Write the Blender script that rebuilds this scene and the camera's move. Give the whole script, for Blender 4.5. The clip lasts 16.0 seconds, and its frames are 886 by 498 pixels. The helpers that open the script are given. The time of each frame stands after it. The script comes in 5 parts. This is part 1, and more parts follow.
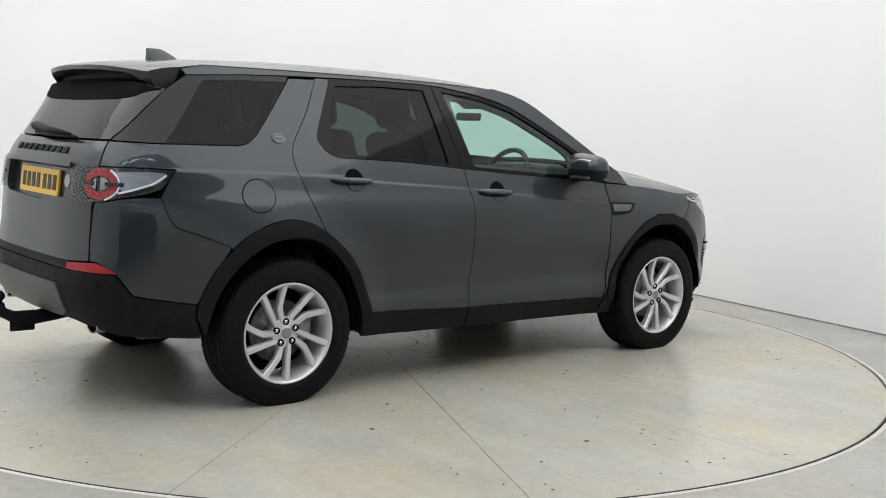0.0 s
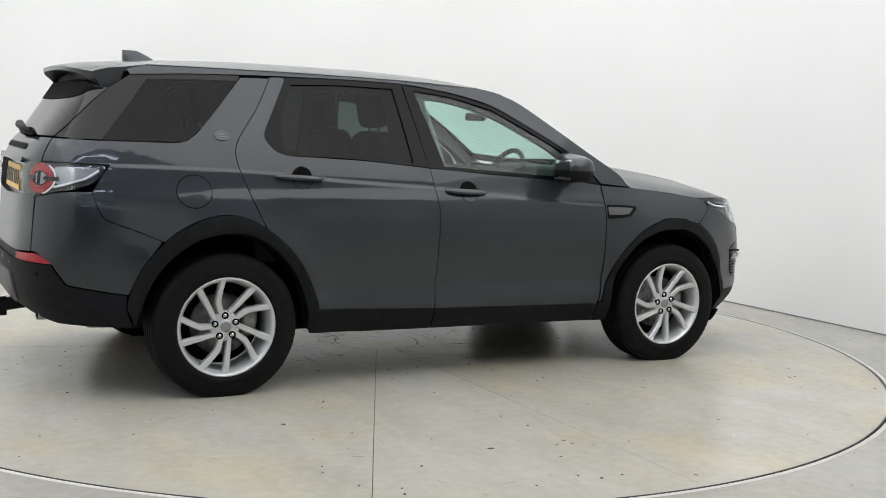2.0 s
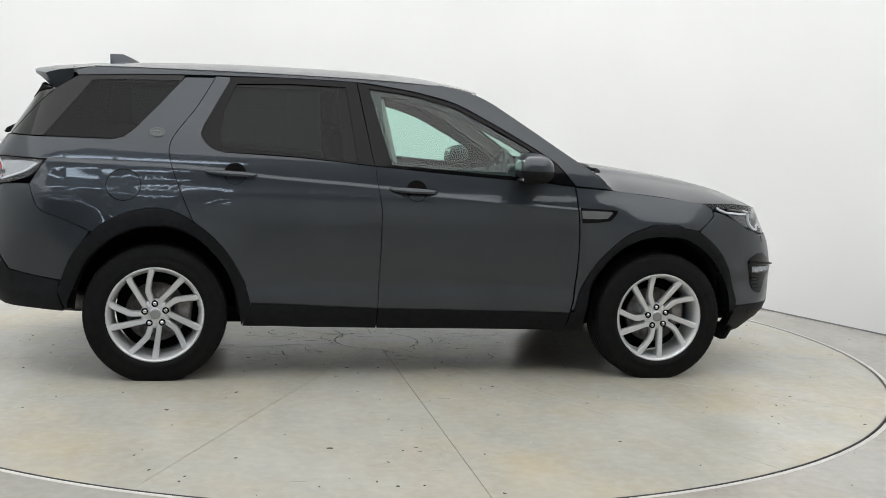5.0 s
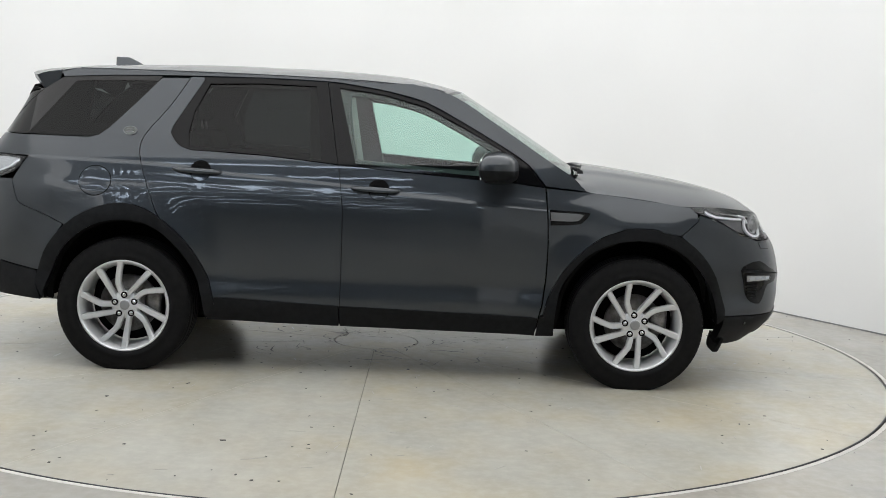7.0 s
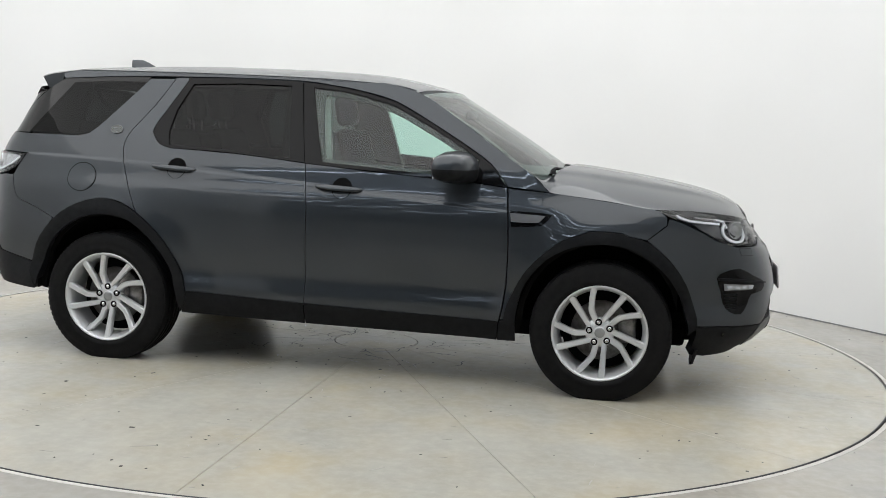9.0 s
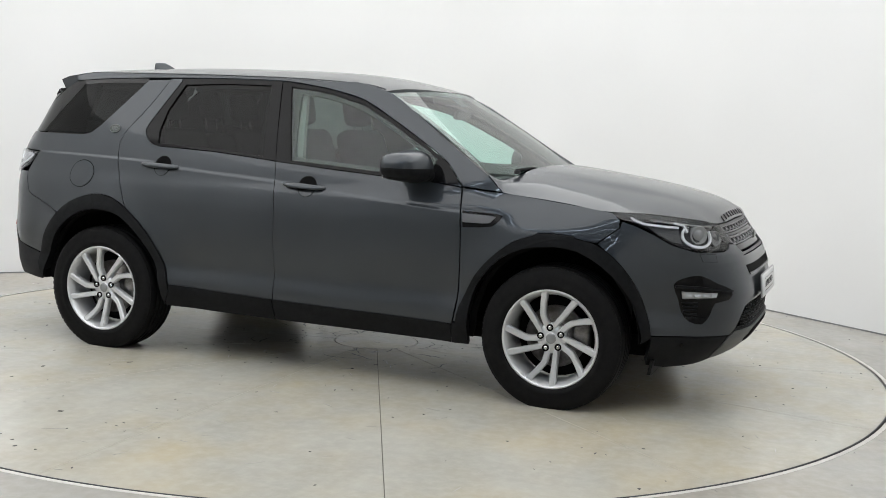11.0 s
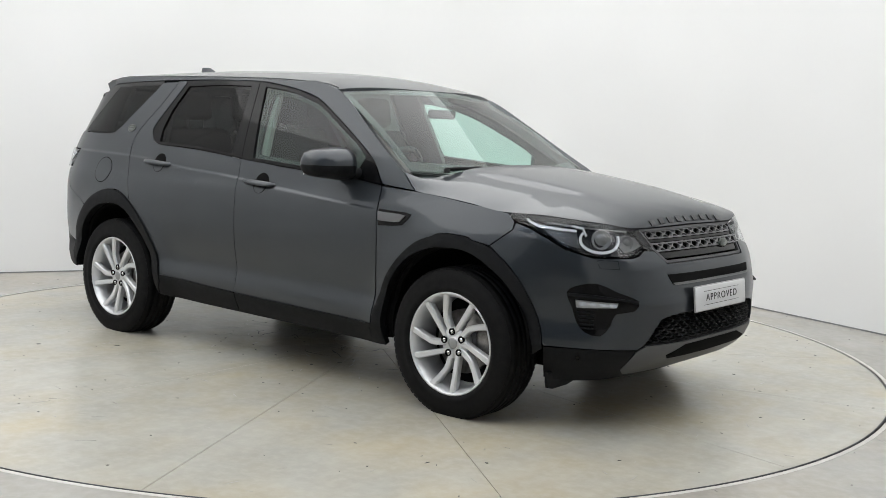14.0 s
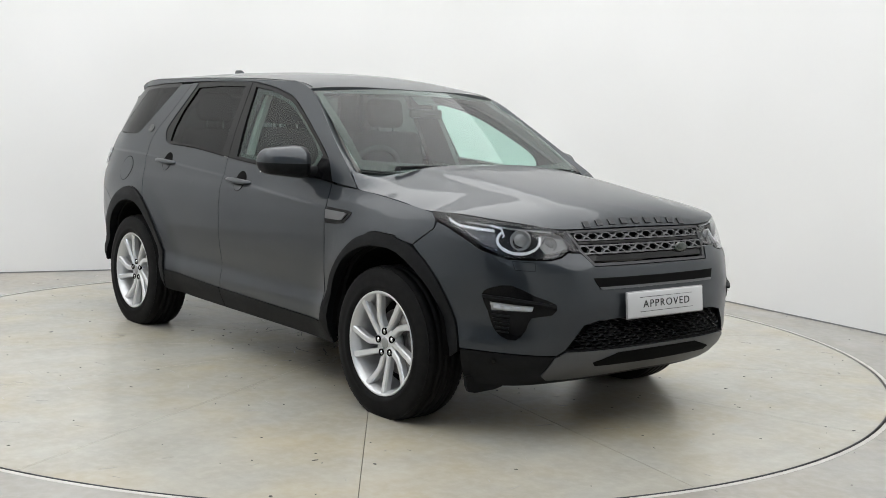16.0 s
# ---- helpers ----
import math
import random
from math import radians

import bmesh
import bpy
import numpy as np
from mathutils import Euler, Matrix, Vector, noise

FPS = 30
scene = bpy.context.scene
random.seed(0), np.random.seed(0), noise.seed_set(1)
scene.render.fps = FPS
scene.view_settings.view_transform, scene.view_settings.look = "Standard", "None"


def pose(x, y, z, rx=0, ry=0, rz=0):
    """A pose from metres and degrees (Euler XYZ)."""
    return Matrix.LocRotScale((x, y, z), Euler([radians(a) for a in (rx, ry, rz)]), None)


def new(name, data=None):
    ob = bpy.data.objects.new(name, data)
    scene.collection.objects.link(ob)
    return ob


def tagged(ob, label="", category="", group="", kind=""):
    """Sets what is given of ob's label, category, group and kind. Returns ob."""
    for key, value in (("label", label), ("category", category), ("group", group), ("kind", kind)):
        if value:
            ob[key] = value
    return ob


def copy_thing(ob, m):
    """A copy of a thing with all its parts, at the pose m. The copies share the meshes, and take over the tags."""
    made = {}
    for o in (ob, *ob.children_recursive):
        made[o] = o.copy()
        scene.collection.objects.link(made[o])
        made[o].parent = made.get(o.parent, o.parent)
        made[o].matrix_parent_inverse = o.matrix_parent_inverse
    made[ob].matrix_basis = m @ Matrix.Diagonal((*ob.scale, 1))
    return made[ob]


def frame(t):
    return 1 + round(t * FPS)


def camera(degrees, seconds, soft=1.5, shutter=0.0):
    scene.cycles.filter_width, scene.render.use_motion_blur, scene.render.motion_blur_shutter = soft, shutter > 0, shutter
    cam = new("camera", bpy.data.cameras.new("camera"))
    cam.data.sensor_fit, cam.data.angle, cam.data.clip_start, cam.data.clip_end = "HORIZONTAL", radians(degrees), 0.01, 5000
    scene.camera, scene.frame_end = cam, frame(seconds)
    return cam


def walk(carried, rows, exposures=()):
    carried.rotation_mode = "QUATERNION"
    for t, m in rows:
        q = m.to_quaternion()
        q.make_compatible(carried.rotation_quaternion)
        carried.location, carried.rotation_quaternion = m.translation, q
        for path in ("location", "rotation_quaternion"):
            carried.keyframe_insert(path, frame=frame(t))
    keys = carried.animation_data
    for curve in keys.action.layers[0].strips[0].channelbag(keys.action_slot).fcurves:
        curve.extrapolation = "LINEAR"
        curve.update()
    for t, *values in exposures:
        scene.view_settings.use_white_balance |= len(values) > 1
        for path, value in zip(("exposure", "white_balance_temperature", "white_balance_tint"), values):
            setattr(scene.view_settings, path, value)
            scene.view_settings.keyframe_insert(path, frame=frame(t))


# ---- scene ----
cam = camera(44.11, 16.0, soft=0.6)
EYE = (0.0, -6.829, 1.369)
CAM_POSE = (Matrix.Translation(EYE) @ Euler((radians(90 - 6.431), 0, radians(-3.349)), "XYZ").to_matrix().to_4x4()
            @ pose(0, 0, 0, 0, 0, 2.239))
walk(cam, [(0.0, CAM_POSE), (16.0, CAM_POSE)], exposures=[(0.0, 0.0), (16.0, 0.0)])

# turn of the table at each second, in degrees
TURN = [36.23, 30.50, 24.79, 19.11, 13.46, 7.79, 2.06, -3.65, -9.27, -14.73, -20.17, -25.74, -31.52, -37.33, -42.91, -48.21, -53.36]
CAR_AT = Vector((0.078, -0.132, 0.0))

# ---- light ----
world = bpy.data.worlds.new("world")
scene.world = world
world.use_nodes = True
world.node_tree.nodes["Background"].inputs[0].default_value = (0.55, 0.6, 0.65, 1)
world.node_tree.nodes["Background"].inputs[1].default_value = 0.02


# ---- materials ----
def mat(name, colour=(0.5, 0.5, 0.5), rough=0.5, metal=0.0, spec=0.5, coat=0.0, coat_rough=0.03, emit=None, power=0.0):
    m = bpy.data.materials.new(name)
    m.use_nodes = True
    b = m.node_tree.nodes["Principled BSDF"]
    b.inputs["Base Color"].default_value = (*colour, 1)
    b.inputs["Roughness"].default_value = rough
    b.inputs["Metallic"].default_value = metal
    b.inputs["Specular IOR Level"].default_value = spec
    b.inputs["Coat Weight"].default_value = coat
    b.inputs["Coat Roughness"].default_value = coat_rough
    if emit:
        b.inputs["Emission Color"].default_value = (*emit, 1)
        b.inputs["Emission Strength"].default_value = power
    return m


def node(m, kind, **values):
    n = m.node_tree.nodes.new(kind)
    for k, v in values.items():
        n.inputs[k.replace("_", " ")].default_value = v
    return n


def join(m, a, b):
    m.node_tree.links.new(a, b)


def bsdf(m):
    return m.node_tree.nodes["Principled BSDF"]


def vary(m, scale, low, high, target="Base Color", detail=4.0, bounds=(0.35, 0.65), coords="Object"):
    """A noise between two colours or two values, in the material's object space."""
    co = m.node_tree.nodes.new("ShaderNodeTexCoord")
    no = node(m, "ShaderNodeTexNoise", Scale=scale, Detail=detail, Roughness=0.6)
    join(m, co.outputs[coords], no.inputs["Vector"])
    ramp = m.node_tree.nodes.new("ShaderNodeMapRange")
    ramp.inputs["From Min"].default_value, ramp.inputs["From Max"].default_value = bounds
    join(m, no.outputs["Fac"], ramp.inputs["Value"])
    if isinstance(low, tuple):
        mix = m.node_tree.nodes.new("ShaderNodeMix")
        mix.data_type = "RGBA"
        mix.inputs["A"].default_value, mix.inputs["B"].default_value = (*low, 1), (*high, 1)
        join(m, ramp.outputs[0], mix.inputs["Factor"])
        join(m, mix.outputs["Result"], bsdf(m).inputs[target])
    else:
        ramp.inputs["To Min"].default_value, ramp.inputs["To Max"].default_value = low, high
        join(m, ramp.outputs[0], bsdf(m).inputs[target])
    return m


def bumpy(m, scale, strength, distance=0.002, coords="Object", detail=3.0):
    co = m.node_tree.nodes.new("ShaderNodeTexCoord")
    no = node(m, "ShaderNodeTexNoise", Scale=scale, Detail=detail)
    join(m, co.outputs[coords], no.inputs["Vector"])
    bu = node(m, "ShaderNodeBump", Strength=strength, Distance=distance)
    join(m, no.outputs["Fac"], bu.inputs["Height"])
    join(m, bu.outputs["Normal"], bsdf(m).inputs["Normal"])
    return m


def concrete(name, base, dark, warm):
    """Power-floated concrete: broad clouds, yellowish stains, fine speckle, worn sheen."""
    m = mat(name, base, 0.35, spec=0.5)
    t = m.node_tree
    co = t.nodes.new("ShaderNodeTexCoord")

    def layer(scale, lo, hi, detail=5.0, stretch=(1, 1, 1)):
        mp = t.nodes.new("ShaderNodeMapping")
        mp.inputs["Scale"].default_value = stretch
        join(m, co.outputs["Object"], mp.inputs["Vector"])
        no = node(m, "ShaderNodeTexNoise", Scale=scale, Detail=detail, Roughness=0.62)
        join(m, mp.outputs[0], no.inputs["Vector"])
        r = t.nodes.new("ShaderNodeMapRange")
        r.inputs["From Min"].default_value, r.inputs["From Max"].default_value = lo, hi
        join(m, no.outputs["Fac"], r.inputs["Value"])
        return r.outputs[0]

    def mix(fac, a, b):
        n = t.nodes.new("ShaderNodeMix")
        n.data_type = "RGBA"
        join(m, fac, n.inputs["Factor"])
        for s, v in (("A", a), ("B", b)):
            if isinstance(v, tuple):
                n.inputs[s].default_value = (*v, 1)
            else:
                join(m, v, n.inputs[s])
        return n.outputs["Result"]

    def scaled(f, k):
        n = t.nodes.new("ShaderNodeMath")
        n.operation = "MULTIPLY"
        n.inputs[1].default_value = k
        join(m, f, n.inputs[0])
        return n.outputs[0]

    c = mix(layer(0.9, 0.30, 0.70, 3.0), base, dark)
    c = mix(scaled(layer(0.75, 0.46, 0.76, 3.0), 0.9), c, warm)
    c = mix(scaled(layer(2.3, 0.42, 0.90, 2.0), 0.36), c, tuple(v * k for v, k in zip(warm, (0.90, 0.84, 0.74))))
    c = mix(scaled(layer(4.0, 0.35, 0.85, 4.0, (1, 0.35, 1)), 0.42), c, tuple(v * 0.70 for v in dark))
    c = mix(scaled(layer(18.0, 0.40, 0.80, 3.0), 0.32), c, tuple(v * 1.22 for v in base))
    join(m, c, bsdf(m).inputs["Base Color"])
    bsdf(m).inputs["Roughness"].default_value = 0.27
    return m


def glass(name, tint, rough=0.0, mirror=0.045):
    """Thin tinted glass: tinted see-through, with a mirror that grows towards grazing."""
    m = bpy.data.materials.new(name)
    m.use_nodes = True
    t = m.node_tree
    t.nodes.clear()
    out = t.nodes.new("ShaderNodeOutputMaterial")
    mix = t.nodes.new("ShaderNodeMixShader")
    tr = t.nodes.new("ShaderNodeBsdfTransparent")
    tr.inputs[0].default_value = (*tint, 1)
    gl = t.nodes.new("ShaderNodeBsdfGlossy")
    gl.inputs["Roughness"].default_value = rough
    lw = t.nodes.new("ShaderNodeLayerWeight")
    lw.inputs["Blend"].default_value = 0.5
    pw = t.nodes.new("ShaderNodeMath")
    pw.operation, pw.inputs[1].default_value = "POWER", 5.0
    ma = t.nodes.new("ShaderNodeMath")
    ma.operation, ma.inputs[1].default_value, ma.inputs[2].default_value = "MULTIPLY_ADD", 0.9, mirror
    t.links.new(lw.outputs["Facing"], pw.inputs[0])
    t.links.new(pw.outputs[0], ma.inputs[0])
    t.links.new(ma.outputs[0], mix.inputs[0])
    t.links.new(tr.outputs[0], mix.inputs[1])
    t.links.new(gl.outputs[0], mix.inputs[2])
    t.links.new(mix.outputs[0], out.inputs[0])
    return m


WALL = bumpy(vary(mat("studio_white", rough=0.7), 0.7, (0.80, 0.805, 0.80), (0.84, 0.845, 0.842), detail=1.0), 6, 0.02, detail=1.0)
CEIL = mat("ceiling_white", (0.82, 0.82, 0.81), 0.8)
LIGHT = mat("added_ceiling_glow", (0.8, 0.8, 0.8), 0.6, emit=(1.0, 1.0, 1.0), power=1.92)
TUBE = mat("tube_light", (0.8, 0.8, 0.8), 0.6, emit=(0.68, 0.82, 1.0), power=12.0)
SLAB = concrete("turntable_concrete", (0.450, 0.440, 0.395), (0.365, 0.356, 0.318), (0.48, 0.405, 0.26))
APRON = concrete("floor_concrete", (0.395, 0.386, 0.36), (0.295, 0.288, 0.268), (0.39, 0.35, 0.28))
JOINT = mat("joint_filler", (0.13, 0.12, 0.10), 0.8)
STEEL = vary(mat("table_edge_steel", (0.05, 0.05, 0.055), 0.45, 0.6), 14, (0.03, 0.03, 0.032), (0.08, 0.08, 0.085))
SHADOW_STRIP = vary(mat("shade_strip_grey", rough=0.7), 6, (0.16, 0.16, 0.165), (0.24, 0.24, 0.245))
RIM_PALE = vary(mat("worn_pale_edge", (0.6, 0.58, 0.54), 0.5), 7, (0.40, 0.39, 0.365), (0.50, 0.49, 0.455))
HALL = vary(mat("hall_blue_grey", rough=0.7), 1.2, (0.026, 0.042, 0.074), (0.038, 0.058, 0.100))
SPECK = mat("dark_speck", (0.06, 0.055, 0.05), 0.8)
SMEAR = mat("dried_grey_smear", (0.29, 0.28, 0.25), 0.6)


# ---- mesh helpers ----
def link(name, bm, material, parent=None, label="", smooth=True):
    me = bpy.data.meshes.new(name)
    bm.to_mesh(me)
    bm.free()
    me.materials.append(material)
    if smooth:
        me.polygons.foreach_set("use_smooth", [True] * len(me.polygons))
    ob = new(name, me)
    ob.parent = parent
    if label:
        tagged(ob, label)
    return ob


def sharp(ob, degrees=35):
    """Marks edges sharper than that, so that smooth shading breaks there."""
    bm = bmesh.new()
    bm.from_mesh(ob.data)
    for e in bm.edges:
        if len(e.link_faces) == 2 and e.calc_face_angle(0) > radians(degrees):
            e.smooth = False
    bm.to_mesh(ob.data)
    bm.free()
    return ob


def box_bm(size, at=(0, 0, 0), bevel=0.0, segs=2, turn=None):
    bm = bmesh.new()
    bmesh.ops.create_cube(bm, size=1)
    bmesh.ops.scale(bm, vec=size, verts=bm.verts)
    if bevel:
        bmesh.ops.bevel(bm, geom=bm.edges[:], offset=bevel, segments=segs, profile=0.5, affect="EDGES")
    if turn is not None:
        bmesh.ops.transform(bm, matrix=turn, verts=bm.verts)
    bmesh.ops.translate(bm, vec=at, verts=bm.verts)
    return bm


def merge(bm, other):
    me = bpy.data.meshes.new("tmp")
    other.to_mesh(me)
    other.free()
    bm.from_mesh(me)
    bpy.data.meshes.remove(me)
    return bm


def lathe_bm(profile, segs=48, axis="Y", closed=False):
    """Turns a profile of (radius, along) about the axis."""
    bm = bmesh.new()
    rings = []
    for k in range(segs):
        a = 2 * math.pi * k / segs
        ring = []
        for r, h in profile:
            c, s = r * math.cos(a), r * math.sin(a)
            ring.append(bm.verts.new((c, h, s) if axis == "Y" else (c, s, h)))
        rings.append(ring)
    n = len(profile)
    for k in range(segs):
        a, b = rings[k], rings[(k + 1) % segs]
        for i in range(n if closed else n - 1):
            j = (i + 1) % n
            bm.faces.new((a[i], a[j], b[j], b[i]))
    bmesh.ops.recalc_face_normals(bm, faces=bm.faces)
    return bm


def tube_bm(points, radius, segs=10, caps=True):
    """A round bar along points."""
    pts = [Vector(p) for p in points]
    bm = bmesh.new()
    rings = []
    for i, p in enumerate(pts):
        d = (pts[min(i + 1, len(pts) - 1)] - pts[max(i - 1, 0)]).normalized()
        side = d.cross(Vector((0, 0, 1)))
        side = side.normalized() if side.length > 0.05 else Vector((1, 0, 0))
        up = side.cross(d)
        r = radius[i] if isinstance(radius, (list, tuple)) else radius
        rings.append([bm.verts.new(p + r * (math.cos(a) * side + math.sin(a) * up)) for a in (2 * math.pi * k / segs for k in range(segs))])
    for a, b in zip(rings, rings[1:]):
        for k in range(segs):
            bm.faces.new((a[k], a[(k + 1) % segs], b[(k + 1) % segs], b[k]))
    if caps:
        bm.faces.new(rings[0][::-1])
        bm.faces.new(rings[-1])
    bmesh.ops.recalc_face_normals(bm, faces=bm.faces)
    return bm


# ---- the studio ----
H_WALL = 4.6
CORNER, DIR_L, DIR_R, ROUND = Vector((1.56, 4.60)), Vector((-0.907, -0.42)).normalized(), Vector((0.47, -0.883)).normalized(), 1.5


def rounded_corner():
    """The plan of the back wall: its two straight runs and the swept corner between."""
    mid = (DIR_L + DIR_R).normalized()
    half = math.acos(max(-1, min(1, DIR_L.dot(DIR_R)))) / 2
    c = CORNER + mid * (ROUND / math.sin(half))
    a, b = CORNER + DIR_L * (ROUND / math.tan(half)), CORNER + DIR_R * (ROUND / math.tan(half))
    a0, b0 = math.atan2((a - c).y, (a - c).x), math.atan2((b - c).y, (b - c).x)
    while b0 > a0:
        b0 -= 2 * math.pi
    pts = [c + ROUND * Vector((math.cos(a0 + (b0 - a0) * k / 16), math.sin(a0 + (b0 - a0) * k / 16))) for k in range(17)]
    return [CORNER + DIR_L * 8.6] + pts + [CORNER + DIR_R * 10.5]


def wall_run(name, plan, z0, z1, thick, material, label):
    """A standing wall along a plan, thickened to its left-hand (outer) side."""
    bm = bmesh.new()
    n = len(plan)
    outer = []
    for i, p in enumerate(plan):
        d = (plan[min(i + 1, n - 1)] - plan[max(i - 1, 0)]).normalized()
        outer.append(p + Vector((-d.y, d.x)) * thick)
    rows = [[bm.verts.new((q.x, q.y, z)) for q in line] for line, z in ((plan, z0), (plan, z1), (outer, z1), (outer, z0))]
    for a, b in zip(rows, rows[1:] + rows[:1]):
        for i in range(n - 1):
            bm.faces.new((a[i], a[i + 1], b[i + 1], b[i]))
    for i in (0, n - 1):
        bm.faces.new([r[i] for r in rows])
    bmesh.ops.recalc_face_normals(bm, faces=bm.faces)
    return tagged(sharp(link(name, bm, material)), label, "wall", kind="structure")


BACK = rounded_corner()
LEFT_END, RIGHT_END = BACK[0], BACK[-1]
Y_CAM_WALL = -8.3
wall_run("wall_back", BACK, 0, H_WALL, 0.2, WALL, "smooth white studio wall with a swept rounded corner")
wall_run("wall_west", [Vector((LEFT_END.x, Y_CAM_WALL)), LEFT_END], 0, H_WALL, 0.2, WALL, "plain white painted studio side wall")
wall_run("wall_east", [RIGHT_END, Vector((RIGHT_END.x, Y_CAM_WALL))], 0, H_WALL, 0.2, WALL, "plain white painted studio side wall")
DOOR_X0, DOOR_X1, DOOR_H = -5.9, 0.3, 4.3
wall_run("wall_south_a", [Vector((DOOR_X0, Y_CAM_WALL)), Vector((LEFT_END.x, Y_CAM_WALL))], 0, H_WALL, 0.2, WALL, "plain white wall beside the wide doorway")
wall_run("wall_south_b", [Vector((RIGHT_END.x, Y_CAM_WALL)), Vector((DOOR_X1, Y_CAM_WALL))], 0, H_WALL, 0.2, WALL, "plain white wall beside the wide doorway")
wall_run("wall_south_c", [Vector((DOOR_X1, Y_CAM_WALL)), Vector((DOOR_X0, Y_CAM_WALL))], DOOR_H, H_WALL, 0.2, WALL, "plain white wall above the wide doorway")

Y_GLOW = -5.2   # the glowing ceiling ends here; beyond it the hall's dark ceiling begins


def flat(name, plan, z, thick, material, label, category):
    bm = bmesh.new()
    rows = [[bm.verts.new((q.x, q.y, h)) for q in plan] for h in (z, z + thick)]
    bm.faces.new(rows[0][::-1]), bm.faces.new(rows[1])
    for i in range(len(plan)):
        j = (i + 1) % len(plan)
        bm.faces.new((rows[0][i], rows[0][j], rows[1][j], rows[1][i]))
    bmesh.ops.recalc_face_normals(bm, faces=bm.faces)
    return tagged(link(name, bm, material, smooth=False), label, category, kind="structure")


# glowing sheet out of view, added as the soft light from overhead
flat("ceiling", [Vector((LEFT_END.x, Y_GLOW))] + BACK + [Vector((RIGHT_END.x, Y_GLOW))], H_WALL, 0.2, LIGHT, "unseen glowing ceiling added to light the turntable from above", "ceiling")
X_DARK = -5.1   # west of this an unseen glowing strip is added, on to the doorway
flat("ceiling", [Vector((LEFT_END.x, Y_CAM_WALL)), Vector((LEFT_END.x, Y_GLOW)), Vector((X_DARK, Y_GLOW)), Vector((X_DARK, Y_CAM_WALL))], H_WALL, 0.2, LIGHT, "unseen glowing ceiling strip added to brighten the west wall", "ceiling")
flat("ceiling_south", [Vector((X_DARK, Y_CAM_WALL)), Vector((X_DARK, Y_GLOW)), Vector((RIGHT_END.x, Y_GLOW)), Vector((RIGHT_END.x, Y_CAM_WALL))], H_WALL, 0.2, HALL, "dark ceiling before the hall", "ceiling")

# dim hall beyond the doorway, behind the camera
hall = bmesh.new()
for size, at in (((0.2, 9.2, 4.4), (-9.4, -13.1, 2.2)), ((0.2, 9.2, 4.4), (5.4, -13.1, 2.2)), ((15, 0.2, 4.4), (-2.0, -17.7, 2.2)), ((15, 9.1, 0.2), (-2.0, -13.05, 4.4)), ((3.0, 0.2, 4.4), (-7.9, -8.45, 2.2))):
    merge(hall, box_bm(size, at))
tagged(link("wall_hall", hall, HALL, smooth=False), "dim blue-grey walls of the hall behind", "wall", kind="structure")


def hall_tube(x, y, z, length, turn=0):
    ob = new("tube_light")
    ob.matrix_world = pose(x, y, z, 0, 0, turn)
    link("tube", tube_bm([(-length / 2, 0, 0), (length / 2, 0, 0)], 0.03), TUBE, ob, "glowing fluorescent tube")
    link("housing", box_bm((length + 0.1, 0.12, 0.06), (0, 0, 0.07), 0.01), CEIL, ob)
    return tagged(ob, "white fluorescent tube light under the hall ceiling", "tube light", "hall tube lights")


for tx in (-4.0, -2.4, -0.8):
    hall_tube(tx, -5.5, 4.5, 1.5)
    hall_tube(tx - 0.4, -6.9, 4.5, 1.5, 8)
for ty in (-9.6, -11.8, -14.4):
    for tx in (-6.4, -4.0, -1.6, 0.8):
        hall_tube(tx, ty, 3.9, 1.5, 12)

# ---- ground: apron round the table, and the table ----
R_TABLE, R_HUB, GAP = 3.024, 0.2616, 0.010
def apron():
    bm = bmesh.new()
    segs = 128
    inner = [(R_TABLE + GAP) * Vector((math.cos(2 * math.pi * k / segs), math.sin(2 * math.pi * k / segs))) for k in range(segs)]
    rings = [[bm.verts.new((*p, -0.25)) for p in inner], [bm.verts.new((*p, -0.004)) for p in inner],
             [bm.verts.new((*(p * (1 + 0.004 / 3)), 0)) for p in inner], [bm.verts.new((*(p * 1.35), 0)) for p in inner]]
    box = []
    for p in inner:
        d = p.normalized()
        k = min((19.0 / abs(d.x)) if abs(d.x) > 1e-6 else 1e9, (19.0 / abs(d.y)) if abs(d.y) > 1e-6 else 1e9)
        box.append(bm.verts.new((d.x * k, d.y * k, 0)))
    rings.append(box)
    for a, b in zip(rings, rings[1:]):
        for k in range(segs):
            bm.faces.new((a[k], b[k], b[(k + 1) % segs], a[(k + 1) % segs]))
    bmesh.ops.recalc_face_normals(bm, faces=bm.faces)
    for f in bm.faces:
        if f.normal.z < -0.5:
            f.normal_flip()
    return tagged(link("floor", bm, APRON, smooth=False), "grey-beige polished concrete studio floor", "floor", kind="structure")


apron()
rim_band = lathe_bm([(R_TABLE + GAP + 0.001, 0.0), (R_TABLE + GAP + 0.003, 0.0012), (R_TABLE + GAP + 0.020, 0.0012), (R_TABLE + GAP + 0.024, 0.0)], 160, "Z")
tagged(link("trim_pit_edge", rim_band, RIM_PALE, smooth=False), "worn pale edging strip round the turntable", "edging", kind="structure")
# low grey strip that colours in the shadow line where wall meets floor
foot_line = [p + Vector(((p - Vector((0, -1))).normalized())) * -0.012 for p in BACK]
wall_run("wall_foot_shade", foot_line, 0.0, 0.009, 0.012, SHADOW_STRIP, "thin grey strip coloured as the shadow line at the wall foot")
pit = bmesh.new()
bmesh.ops.create_circle(pit, cap_ends=True, segments=96, radius=R_TABLE + 0.2)
bmesh.ops.translate(pit, vec=(0, 0, -0.24), verts=pit.verts)
tagged(link("floor_pit", pit, JOINT, smooth=False), "dark floor of the turntable pit", "pit", kind="structure")

